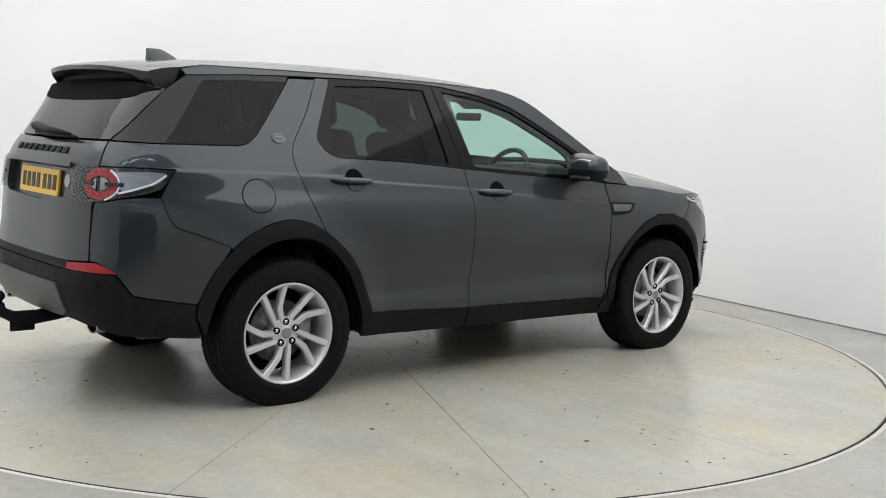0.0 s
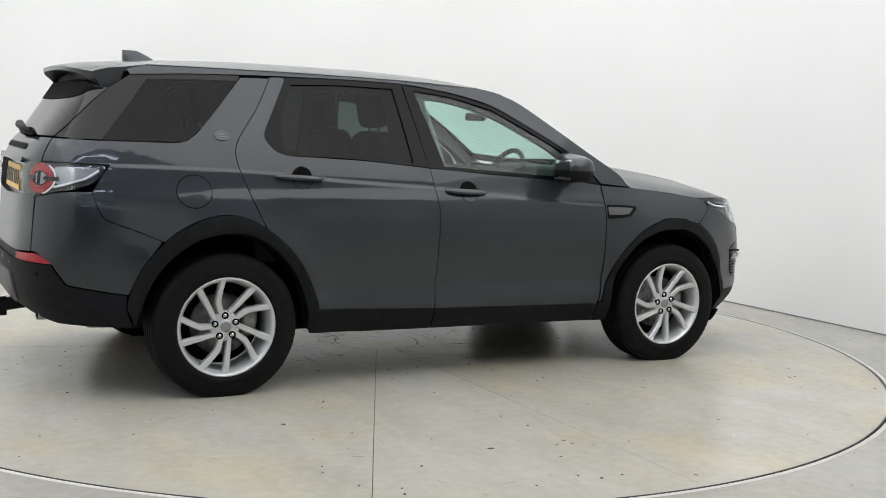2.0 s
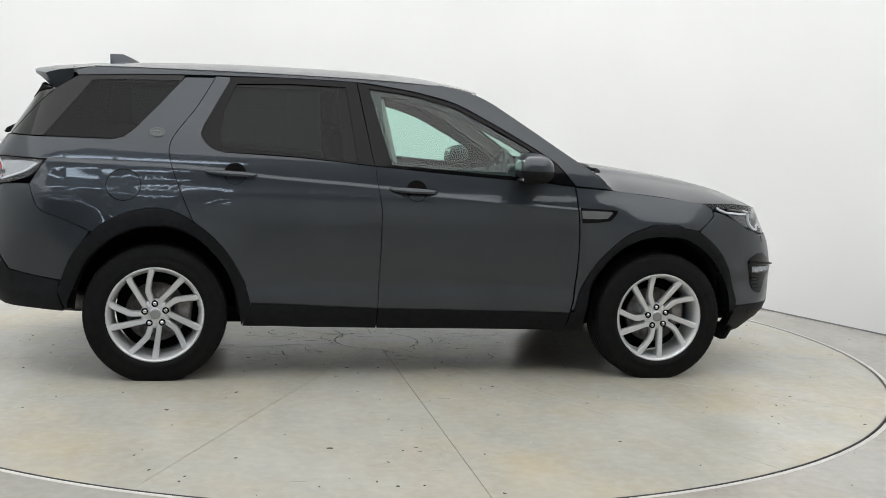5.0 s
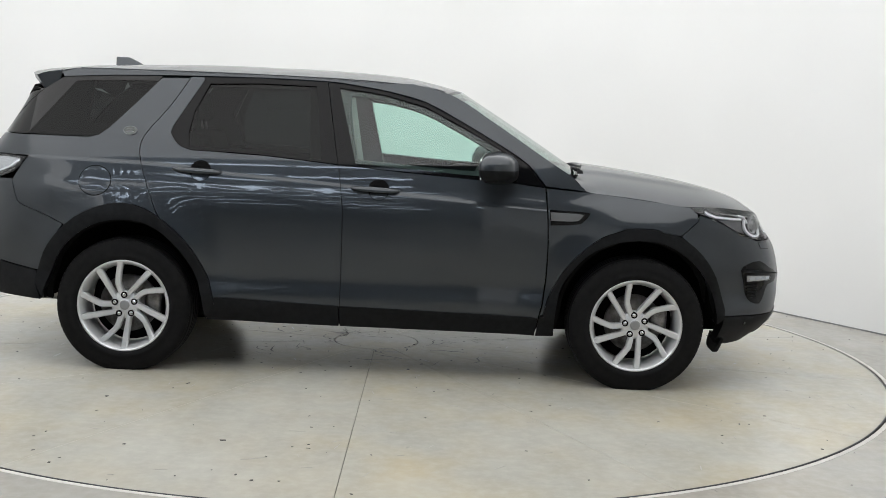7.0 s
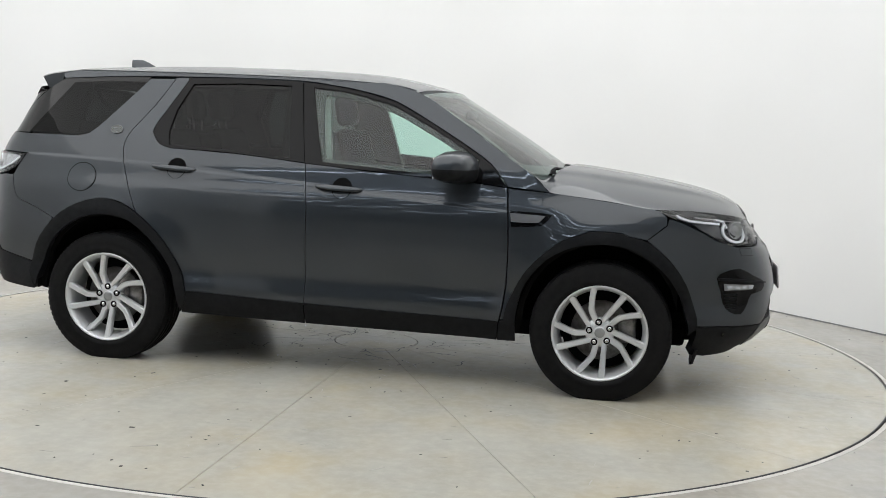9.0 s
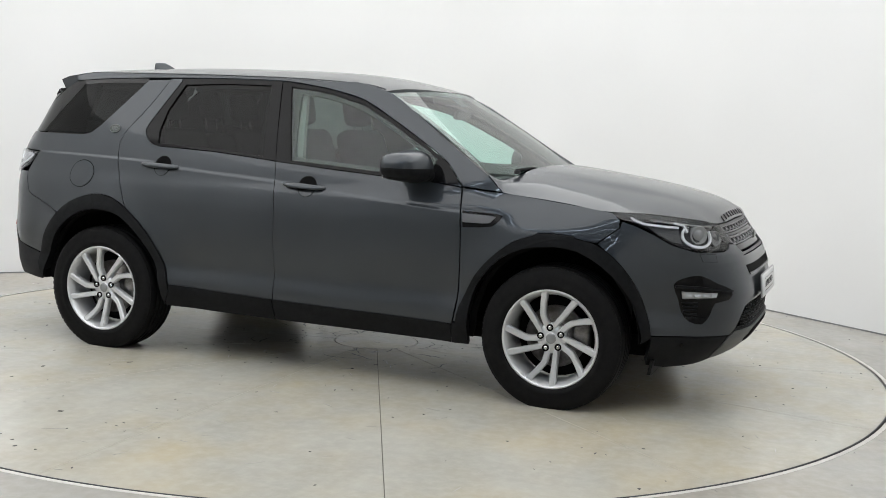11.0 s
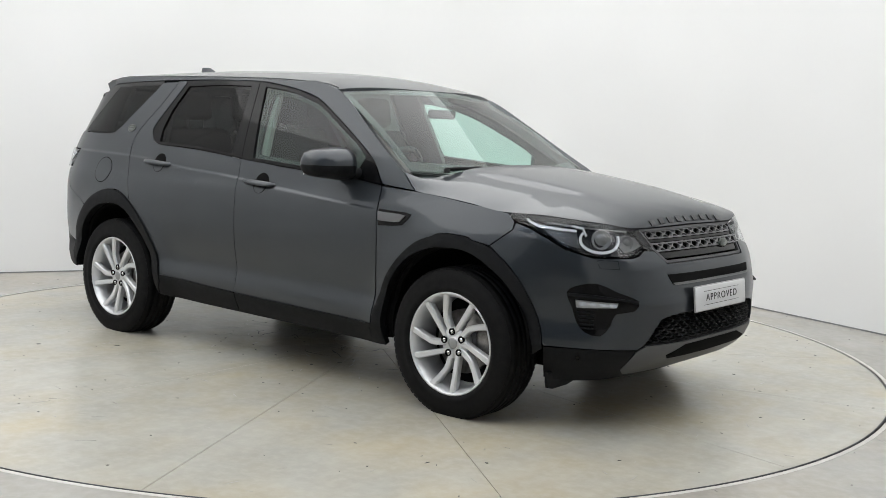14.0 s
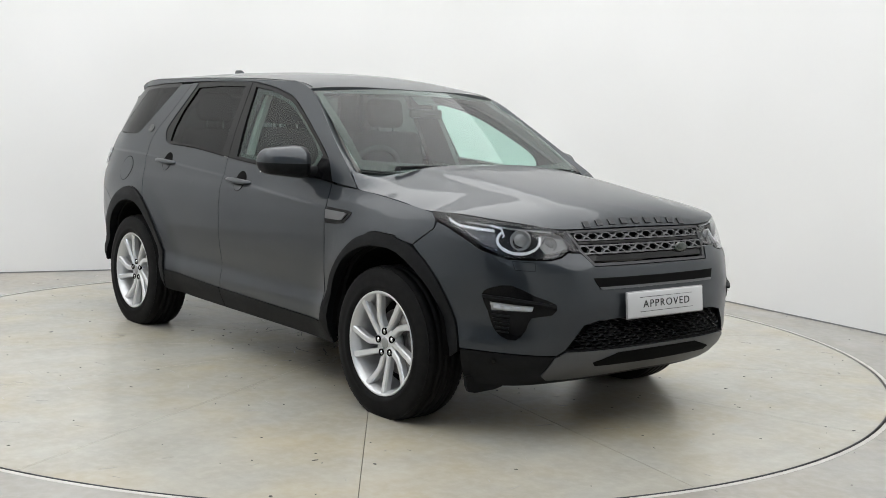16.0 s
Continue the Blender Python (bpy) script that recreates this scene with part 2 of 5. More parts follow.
table = new("turntable")
tagged(table, "round concrete-topped vehicle turntable flush with the floor", "turntable")
edge = lathe_bm([(R_TABLE - 0.006, -0.2), (R_TABLE - 0.006, -0.0005), (R_TABLE - 0.003, 0.0), (R_TABLE, -0.001), (R_TABLE, -0.2)], 160, "Z")
link("edge_ring", edge, STEEL, table, "dark steel edge ring")
base = bmesh.new()
bmesh.ops.create_cone(base, cap_ends=True, segments=96, radius1=R_TABLE - 0.006, radius2=R_TABLE - 0.006, depth=0.19)
bmesh.ops.translate(base, vec=(0, 0, -0.105), verts=base.verts)
link("base_plate", base, JOINT, table, "dark filler in the joints")


def wedge_bm(r0, r1, half, gap):
    """A sector slab with a thin bevelled top edge; its joint is gap wide on each side."""
    bm = bmesh.new()
    n = 14
    top, low = [], []
    for z, inset, store in ((0.0, 0.0015, top), (-0.0015, 0.0, low), (-0.012, 0.0, [])):
        ring = []
        for r, ks in ((r0 + inset, range(n + 1)), (r1 - inset, range(n, -1, -1))):
            h = half - (gap + inset) / r
            ring += [bm.verts.new((r * math.cos(-h + 2 * h * k / n), r * math.sin(-h + 2 * h * k / n), z)) for k in ks]
        if store is not top and last:
            for i in range(len(ring)):
                bm.faces.new((last[i], last[(i + 1) % len(ring)], ring[(i + 1) % len(ring)], ring[i]))
        else:
            bm.faces.new(ring)
        last = ring
    bmesh.ops.recalc_face_normals(bm, faces=bm.faces)
    return bm


N_SLAB = 14
for k in range(N_SLAB):
    bm = wedge_bm(R_HUB + 0.003, R_TABLE - 0.0065, math.pi / N_SLAB, 0.0012)
    bmesh.ops.rotate(bm, matrix=Matrix.Rotation(radians(-63.3) + (k + 0.5) * 2 * math.pi / N_SLAB, 3, "Z"), verts=bm.verts)
    link("slab", bm, SLAB, table, smooth=False)
disc = lathe_bm([(0.0, 0.0), (R_HUB - 0.003, 0.0), (R_HUB - 0.0015, -0.0015), (R_HUB - 0.0015, -0.012)], 64, "Z")
link("hub_disc", disc, SLAB, table, "round concrete-topped cover at the centre", smooth=False)


def debris(owner, r_in, r_out, kinds):
    """Grit, flakes and short scuffs that lie on the floor between two radii."""
    rnd = random.Random(5)
    for material, count, lo, hi, label in kinds:
        bm = bmesh.new()
        for _ in range(count):
            r, a = math.sqrt(rnd.uniform(r_in ** 2, r_out ** 2)), rnd.uniform(0, 2 * math.pi)
            if r_in == 0 and rnd.random() < 0.25:
                r *= 0.35
            s, turn, thin = rnd.uniform(lo, hi) * (1.9 if rnd.random() < 0.08 else 1), rnd.uniform(0, math.pi), rnd.uniform(0.2, 0.8) if material is SPECK else rnd.uniform(0.035, 0.11)
            n = rnd.randint(5, 8)
            top, low = [], []
            for k in range(n):
                q = 2 * math.pi * k / n
                d = s * rnd.uniform(0.6, 1.15)
                px, py = d * math.cos(q), d * thin * math.sin(q)
                x = r * math.cos(a) + px * math.cos(turn) - py * math.sin(turn)
                y = r * math.sin(a) + px * math.sin(turn) + py * math.cos(turn)
                top.append(bm.verts.new((x, y, 0.0016 if material is SPECK else 0.0008)))
                low.append(bm.verts.new((x, y, 0.0)))
            bm.faces.new(top)
            for k in range(n):
                bm.faces.new((low[k], low[(k + 1) % n], top[(k + 1) % n], top[k]))
        ob = link("grit" if material is SPECK else "scuffing", bm, material, owner, label, smooth=False)
        tagged(ob, category="" if owner else "grit", kind="stuff")


debris(table, 0.0, R_TABLE * 0.985, ((SPECK, 290, 0.003, 0.011, "scattered dark grit and flakes on the turntable"), (SMEAR, 260, 0.010, 0.050, "pale grey scuffs on the turntable")))
debris(None, R_TABLE + 0.05, 5.4, ((SPECK, 260, 0.003, 0.010, "scattered dark grit on the concrete floor"), (SMEAR, 160, 0.010, 0.050, "short grey scuffs on the concrete floor")))


def cracks():
    """Fine dark cracks and dried dribbles that run out from the table's hub."""
    rnd = random.Random(11)
    bm = bmesh.new()
    for _ in range(46):
        r, a = rnd.uniform(0.20, 0.85), rnd.uniform(0, 2 * math.pi)
        x, y, way = r * math.cos(a), r * math.sin(a), a + rnd.uniform(-1.3, 1.3)
        wide = rnd.uniform(0.0012, 0.0042)
        steps = rnd.randint(5, 12)
        last = None
        for i in range(steps + 1):
            w = wide * (math.sin(math.pi * (i + 0.4) / (steps + 0.8)) + 0.15) * rnd.uniform(0.6, 1.5)
            nx, ny = -math.sin(way) * w, math.cos(way) * w
            pair = [bm.verts.new((x + nx, y + ny, 0.0009)), bm.verts.new((x - nx, y - ny, 0.0009))]
            if last:
                bm.faces.new((last[0], last[1], pair[1], pair[0]))
            last = pair
            d = rnd.uniform(0.012, 0.034)
            x, y, way = x + d * math.cos(way), y + d * math.sin(way), way + rnd.uniform(-0.55, 0.55)
    tagged(link("crack", bm, SPECK, table, "dark cracks and dribbles round the hub", smooth=False), kind="stuff")


cracks()

# ---- the car's skin: a plan curve that wraps round the body, pushed in or out by upright sections ----
def smooth_table(pairs):
    """A smooth curve through (position, value) pairs."""
    xs, ys = [p[0] for p in pairs], [p[1] for p in pairs]
    n = len(xs)
    d = [(ys[i + 1] - ys[i]) / (xs[i + 1] - xs[i]) for i in range(n - 1)]
    m = [d[0]] + [0.0 if d[i - 1] * d[i] <= 0 else 2 * d[i - 1] * d[i] / (d[i - 1] + d[i]) for i in range(1, n - 1)] + [d[-1]]

    def at(x):
        if x <= xs[0]:
            return ys[0] + m[0] * (x - xs[0])
        if x >= xs[-1]:
            return ys[-1] + m[-1] * (x - xs[-1])
        i = 0
        while x > xs[i + 1]:
            i += 1
        h = xs[i + 1] - xs[i]
        s = (x - xs[i]) / h
        return ((1 + 2 * s) * (1 - s) ** 2 * ys[i] + s * (1 - s) ** 2 * h * m[i]
                + s * s * (3 - 2 * s) * ys[i + 1] + s * s * (s - 1) * h * m[i + 1])
    return at


HALF_W, X_F, A_F, N_F, X_R, A_R, N_R = 0.925, 0.9, 1.38, 3.7, -1.2, 1.11, 4.2


def plan_table():
    pts = []
    for k in range(801):
        p = math.pi / 2 * k / 800
        pts.append((X_F + A_F * math.sin(p) ** (2 / N_F), -HALF_W * math.cos(p) ** (2 / N_F)))
    front = pts + [(x, -y) for x, y in pts[-2::-1]]
    pts = []
    for k in range(801):
        p = math.pi / 2 * k / 800
        pts.append((X_R - A_R * math.sin(p) ** (2 / N_R), -HALF_W * math.cos(p) ** (2 / N_R)))
    rear = pts + [(x, -y) for x, y in pts[-2::-1]]
    us, xs, ys = [X_F], [front[0][0]], [front[0][1]]
    for a, b in zip(front, front[1:]):
        us.append(us[-1] + math.hypot(b[0] - a[0], b[1] - a[1])), xs.append(b[0]), ys.append(b[1])
    ur, xr, yr = [X_R], [rear[0][0]], [rear[0][1]]
    for a, b in zip(rear, rear[1:]):
        ur.append(ur[-1] - math.hypot(b[0] - a[0], b[1] - a[1])), xr.append(b[0]), yr.append(b[1])
    return np.array(ur[::-1] + us), np.array(xr[::-1] + xs), np.array(yr[::-1] + ys)


PU, PX, PY = plan_table()
U_FRONT = float(PU[np.argmax(PX)])
U_REAR = float(PU[np.argmin(PX)])
SIDE = smooth_table([(0.18, -0.11), (0.27, -0.072), (0.36, -0.030), (0.40, -0.0215), (0.435, -0.0205), (0.465, -0.0245), (0.495, -0.0310), (0.525, -0.0325), (0.56, -0.0270), (0.64, -0.0125), (0.75, -0.002), (0.86, 0.0),
                     (0.96, -0.012), (1.02, -0.034), (1.10, -0.058), (1.20, -0.095), (1.30, -0.137), (1.40, -0.184), (1.50, -0.233), (1.58, -0.273), (1.64, -0.31)])
NOSE = smooth_table([(0.18, -0.36), (0.24, -0.20), (0.306, -0.085), (0.384, -0.024), (0.495, -0.008), (0.60, -0.008), (0.657, -0.018), (0.769, -0.052),
                     (0.841, -0.105), (0.91, -0.158), (0.96, -0.195), (1.0, -0.24), (1.06, -0.34), (1.2, -0.6)])
TAIL = smooth_table([(0.22, -0.22), (0.30, -0.13), (0.40, -0.05), (0.50, -0.008), (0.62, 0.0), (0.70, -0.012), (0.80, -0.03), (0.95, -0.04), (1.10, -0.055),
                     (1.18, -0.085), (1.25, -0.135), (1.40, -0.235), (1.55, -0.335), (1.64, -0.4)])


def plan_at(u):
    return float(np.interp(u, PU, PX)), float(np.interp(u, PU, PY))


def plan_normal(u):
    a, b = plan_at(u - 0.012), plan_at(u + 0.012)
    dx, dy = b[0] - a[0], b[1] - a[1]
    l = math.hypot(dx, dy) or 1
    return dy / l, -dx / l


CREASE = smooth_table([(-2.2, 1.128), (-1.862, 1.124), (-1.40, 1.114), (-1.124, 1.102), (-0.818, 1.071), (-0.227, 1.034), (0.13, 0.999), (0.848, 0.946), (1.3, 0.93)])


def step_in(x, z):
    """The sharp shoulder line: above it the flank stands a little further in."""
    fade = max(0.0, min(1.0, (x + 2.0) / 0.15)) * max(0.0, min(1.0, (1.02 - x) / 0.15))
    return -0.0050 * fade * max(0.0, min(1.0, (z - CREASE(x) + 0.006) / 0.012))


def shoulder(x, z):
    """The front wing's top rolls in towards the bonnet."""
    a = max(0.0, min(1.0, (x - 0.92) / 0.35))
    b = max(0.0, min(1.0, (z - 0.85) / 0.18))
    return -0.034 * a * a * (3 - 2 * a) * b * b * (1.6 - 0.6 * b)


def flare(x, z):
    out = 0.0
    for wx in (1.371, -1.371):
        r = math.hypot(x - wx, z - 0.345)
        out += 0.024 * math.exp(-((r - 0.47) / 0.10) ** 2)
    return out


def skin(u, z, lift=0.0):
    """A point of the car's skin: u runs along its plan from the right flank (u is x there) round the nose or the tail; z is the height."""
    x, y = plan_at(u)
    nx, ny = plan_normal(u)
    end = NOSE(z) if u > 0 else TAIL(z)
    off = nx * nx * end + ny * ny * (SIDE(z) + flare(x, z) + step_in(x, z) + shoulder(x, z)) + lift
    return x + nx * off, y + ny * off, z


def u_nose(y):
    """The u of the skin where the plan curve passes y on the nose (right of the car is negative)."""
    half = PU >= X_F
    return float(np.interp(y, PY[half], PU[half]))


def u_tail(y):
    half = PU <= X_R
    return float(np.interp(y, PY[half][::-1], PU[half][::-1]))

# ---- car materials ----
PAINT = mat("grey_metallic_paint", (0.05, 0.05, 0.05), 0.33, 0.52, spec=0.25, coat=0.72, coat_rough=0.03)
bsdf(PAINT).inputs["Specular Tint"].default_value = (0.35, 0.36, 0.38, 1)
vary(PAINT, 2.5, (0.0350, 0.0404, 0.0461), (0.0385, 0.0442, 0.0502), detail=1.0, bounds=(0.3, 0.7))
BLACK_GLOSS = mat("gloss_black", (0.004, 0.004, 0.0045), 0.07, spec=0.16)
BLACK_TRIM = bumpy(vary(mat("grained_black_plastic", rough=0.55, spec=0.14), 30, (0.0048, 0.0053, 0.0062), (0.0085, 0.0091, 0.0102)), 90, 0.08, 0.0006, detail=1.0)
PILLAR_GLOSS = mat("pillar_gloss", (0.005, 0.005, 0.0055), 0.06, spec=0.3)
DARK = mat("dark_inner", (0.0035, 0.0035, 0.0035), 0.9, spec=0.1)
RUBBER = bumpy(vary(mat("tyre_rubber", rough=0.65, spec=0.11), 25, (0.005, 0.005, 0.0056), (0.009, 0.0089, 0.0088)), 70, 0.10, 0.0008, detail=1.0)
ALLOY = bumpy(mat("silver_alloy", (0.62, 0.63, 0.64), 0.36, 0.55, coat=0.4), 60, 0.02, 0.0004, detail=1.0)
ALLOY_DARK = mat("alloy_barrel", (0.22, 0.22, 0.225), 0.45, 0.8)
DISC_STEEL = vary(mat("brake_disc", (0.25, 0.24, 0.23), 0.4, 0.9), 20, (0.12, 0.11, 0.10), (0.3, 0.29, 0.28))
CHROME = mat("chrome", (0.75, 0.76, 0.77), 0.08, 1.0)
SATIN = mat("satin_grey", (0.30, 0.305, 0.31), 0.35, 0.7)
DARK_SATIN = mat("dark_satin_grey", (0.12, 0.123, 0.127), 0.35, 0.6)
SILVER_SKID = mat("grey_skid_plate", (0.085, 0.087, 0.091), 0.42, 0.4)
MESH_BLACK = mat("mesh_plastic", (0.014, 0.0145, 0.0155), 0.45, spec=0.35)
CLEAR = glass("green_tint_glass", (0.68, 0.87, 0.81), mirror=0.05)
PRIVACY = glass("privacy_glass", (0.080, 0.098, 0.095), mirror=0.020)
REAR_GLASS = glass("rear_screen_glass", (0.09, 0.10, 0.10), mirror=0.06)
LENS = glass("clear_lens", (0.93, 0.94, 0.95))
RED = mat("red_lens", (0.30, 0.012, 0.020), 0.18, spec=0.3, coat=0.15)
WHITE_LENS = mat("frosted_lens", (0.46, 0.47, 0.49), 0.15, 0.6, coat=0.8)
QUARTER = glass("dark_quarter_glass", (0.055, 0.066, 0.064), mirror=0.018)
DRL = mat("daylight_strip", (0.70, 0.72, 0.75), 0.15, coat=0.6, emit=(0.93, 0.97, 1.0), power=0.02)
LED = mat("fog_led", (0.72, 0.76, 0.82), 0.12, 0.6)
LAMP_BLACK = mat("lamp_housing", (0.022, 0.022, 0.024), 0.22, 0.3, spec=0.5)
SEAT = bumpy(vary(mat("charcoal_cloth", rough=0.85), 60, (0.022, 0.022, 0.023), (0.034, 0.034, 0.035)), 60, 0.25, 0.001, detail=1.0)
LINER = mat("pale_headliner", (0.30, 0.31, 0.31), 0.9)
DASH = bumpy(mat("dash_plastic", (0.017, 0.017, 0.018), 0.6), 60, 0.1, detail=1.0)
PLATE_Y = mat("yellow_plate", (0.72, 0.43, 0.03), 0.35)
PLATE_W = mat("pale_plate", (0.60, 0.61, 0.62), 0.35)
INK = mat("black_ink", (0.015, 0.015, 0.017), 0.5)
LETTER = mat("letter_grey", (0.045, 0.046, 0.049), 0.4, 0.4)
EMBLEM = mat("green_black_emblem", (0.012, 0.025, 0.018), 0.25, coat=0.6)

car = new("car")
tagged(car, "dark grey metallic five-door SUV with silver alloy wheels and black trim", "car")


def shell(outline, place, step=0.05, gap=0.0, depth=0.012, crease=False):
    """A panel cut from a curved sheet: the outline is filled in the flat, cut to a grid, laid on the sheet, and its rim turned in."""
    pts = [Vector(p) for p in outline]
    n = len(pts)
    area = sum(pts[i].x * pts[(i + 1) % n].y - pts[(i + 1) % n].x * pts[i].y for i in range(n))
    if area < 0:
        pts.reverse()
    if gap:
        moved = []
        for i in range(n):
            a, b = (pts[i] - pts[i - 1]), (pts[(i + 1) % n] - pts[i])
            na, nb = Vector((-a.y, a.x)).normalized(), Vector((-b.y, b.x)).normalized()
            k = na + nb
            moved.append(pts[i] + k * (gap / max(0.35, (1 + na.dot(nb)))))
        pts = moved
    if crease:
        pts = [Vector((p.x, p.y - CREASE(p.x))) for p in pts]
        laid = place
        place = lambda a, b: laid(a, b + CREASE(a))
    bm = bmesh.new()
    vs = [bm.verts.new((p.x, p.y, 0)) for p in pts]
    f = bm.faces.new(vs)
    bm.normal_update()
    bmesh.ops.triangulate(bm, faces=[f], ngon_method="EAR_CLIP")
    for axis in (0, 1):
        lo, hi = min(p[axis] for p in pts), max(p[axis] for p in pts)
        k = math.floor(lo / step) + 1
        while k * step < hi - 1e-4:
            co, no = [0, 0, 0], [0, 0, 0]
            co[axis], no[axis] = k * step, 1
            bmesh.ops.bisect_plane(bm, geom=bm.verts[:] + bm.edges[:] + bm.faces[:], plane_co=co, plane_no=no, dist=1e-5)
            k += 1
    for w in ((-0.012, -0.006, 0.006, 0.012) if crease else ()):
        bmesh.ops.bisect_plane(bm, geom=bm.verts[:] + bm.edges[:] + bm.faces[:], plane_co=(0, w, 0), plane_no=(0, 1, 0), dist=1e-5)
    bmesh.ops.remove_doubles(bm, verts=bm.verts, dist=2e-4)
    flat = {v: (v.co.x, v.co.y) for v in bm.verts}
    for v, (a, b) in flat.items():
        v.co = place(a, b)
    bm.normal_update()
    rim = [e for e in bm.edges if len(e.link_faces) == 1]
    nor = {}
    for v, (a, b) in flat.items():
        p, q, r = Vector(place(a, b)), Vector(place(a + 0.004, b)), Vector(place(a, b + 0.004))
        nor[v] = (q - p).cross(r - p).normalized()
    if depth:
        rv = {v for e in rim for v in e.verts}
        soft = {v: bm.verts.new(v.co - nor[v] * depth) for v in rv}
        for e in rim:
            lp = e.link_loops[0]
            a, b = lp.vert, lp.link_loop_next.vert
            bm.faces.new((b, a, soft[a], soft[b]))
            e.smooth = False
    bm.normal_update()
    return bm


def flip_y(bm):
    bmesh.ops.scale(bm, vec=(1, -1, 1), verts=bm.verts)
    bmesh.ops.reverse_faces(bm, faces=bm.faces)
    return bm


def lifted(lift):
    return lambda u, z: skin(u, z, lift)


def panel(name, outline, material, parent=None, lift=0.0, step=0.05, gap=0.0020, depth=0.014, label="", both=True, crease=False):
    """A skin panel on the right flank, and its mirror image on the left. Returns both."""
    obs = []
    for side in ((1, -1) if both else (1,)):
        bm = shell(outline, lifted(lift), step, gap, depth, crease)
        if side < 0:
            flip_y(bm)
        p = parent[0 if side > 0 else 1] if isinstance(parent, (list, tuple)) else (parent or car)
        obs.append(link(name, bm, material, p, label))
    return obs


def whole(half, centre):
    """A half outline, from the top centre out and round to the bottom centre, made whole."""
    return half + [(2 * centre - u, z) for u, z in half[::-1] if abs(u - centre) > 1e-6]


def dense(pts, n=5, closed=False):
    """Rounds a polyline by a Catmull-Rom curve."""
    out = []
    m = len(pts)
    for i in range(m if closed else m - 1):
        p = [Vector(pts[(i + k) % m] if closed else pts[min(max(i + k, 0), m - 1)]) for k in (-1, 0, 1, 2)]
        for j in range(n):
            t = j / n
            q = 0.5 * (2 * p[1] + (p[2] - p[0]) * t + (2 * p[0] - 5 * p[1] + 4 * p[2] - p[3]) * t * t + (3 * p[1] - p[0] - 3 * p[2] + p[3]) * t ** 3)
            out.append((q.x, q.y))
    if not closed:
        out.append(tuple(pts[-1]))
    return out


# shared lines of the flank, as (u, z)
ARCH_F = dense([(0.872, 0.375), (0.882, 0.430), (0.900, 0.490), (0.967, 0.622), (1.052, 0.724), (1.162, 0.813), (1.265, 0.852), (1.308, 0.868), (1.452, 0.866), (1.484, 0.852), (1.585, 0.828), (1.702, 0.738), (1.788, 0.620), (1.845, 0.485), (1.860, 0.395)], 3)
ARCH_F_IN = dense([(0.928, 0.29), (0.945, 0.47), (0.985, 0.587), (1.087, 0.712), (1.218, 0.783), (1.348, 0.805), (1.498, 0.790), (1.660, 0.689), (1.760, 0.557), (1.812, 0.41), (1.812, 0.36)], 3)
ARCH_R = dense([(-1.85, 0.46), (-1.833, 0.533), (-1.767, 0.671), (-1.632, 0.812), (-1.467, 0.887), (-1.318, 0.893), (-1.18, 0.830), (-1.032, 0.701), (-0.924, 0.524), (-0.885, 0.373)], 3)
ARCH_R_IN = dense([(-1.81, 0.37), (-1.786, 0.457), (-1.695, 0.643), (-1.545, 0.770), (-1.38, 0.812), (-1.215, 0.783), (-1.064, 0.653), (-0.971, 0.490), (-0.935, 0.29)], 3)
SEAM_B = [(-0.218, 0.375), (-0.214, 0.60), (-0.212, 0.76), (-0.212, 0.91), (-0.232, 1.04), (-0.247, 1.139)]
SEAM_F = dense([(0.846, 0.365), (0.862, 0.44), (0.875, 0.56), (0.881, 0.69), (0.879, 0.80), (0.873, 0.91), (0.857, 1.06)], 2)
SEAM_C = dense([(-1.085, 1.582), (-1.178, 1.42), (-1.275, 1.29), (-1.309, 1.225), (-1.312, 1.16), (-1.278, 1.05), (-1.228, 0.93), (-1.188, 0.838)], 3)
BELT_F = [(0.857, 1.062), (0.687, 1.080), (0.378, 1.097), (0.06, 1.117), (-0.247, 1.138)]
BELT_R = [(-0.247, 1.138), (-0.45, 1.158), (-0.657, 1.174), (-0.86, 1.183), (-1.035, 1.188)]
DLO_C = dense([(-1.035, 1.188), (-1.10, 1.208), (-1.145, 1.255), (-1.152, 1.30), (-1.10, 1.40), (-1.011, 1.563)], 4)
DLO_TOP = dense([(-1.085, 1.586), (-0.70, 1.590), (-0.339, 1.584), (-0.15, 1.564), (0.0, 1.541), (0.203, 1.491), (0.406, 1.390), (0.607, 1.279), (0.763, 1.180), (0.857, 1.070)], 3)
BUMP_R = dense([(-1.692, 0.775), (-1.83, 0.832), (-1.93, 0.866), (-1.968, 0.90), (-2.012, 1.000)], 3)
EDGE_WS = [(0.126, 1.590), (0.351, 1.533), (0.564, 1.405), (0.801, 1.250), (0.978, 1.140)]
U_GATE = -2.36


def cut(curve, lo, hi):
    return [p for p in curve if lo <= p[0] <= hi]


# ---- doors ----
front_door = panel("front_door", SEAM_B + BELT_F[::-1][1:] + SEAM_F[::-1][1:], PAINT, step=0.025, label="closed grey front door", crease=True)
rear_door = panel("rear_door", SEAM_B + BELT_R[1:] + DLO_C[1:] + [(-1.011, 1.582)] + SEAM_C[:-1] + [p for p in ARCH_R if p[0] > -1.19], PAINT, step=0.025, label="closed grey rear door", crease=True)
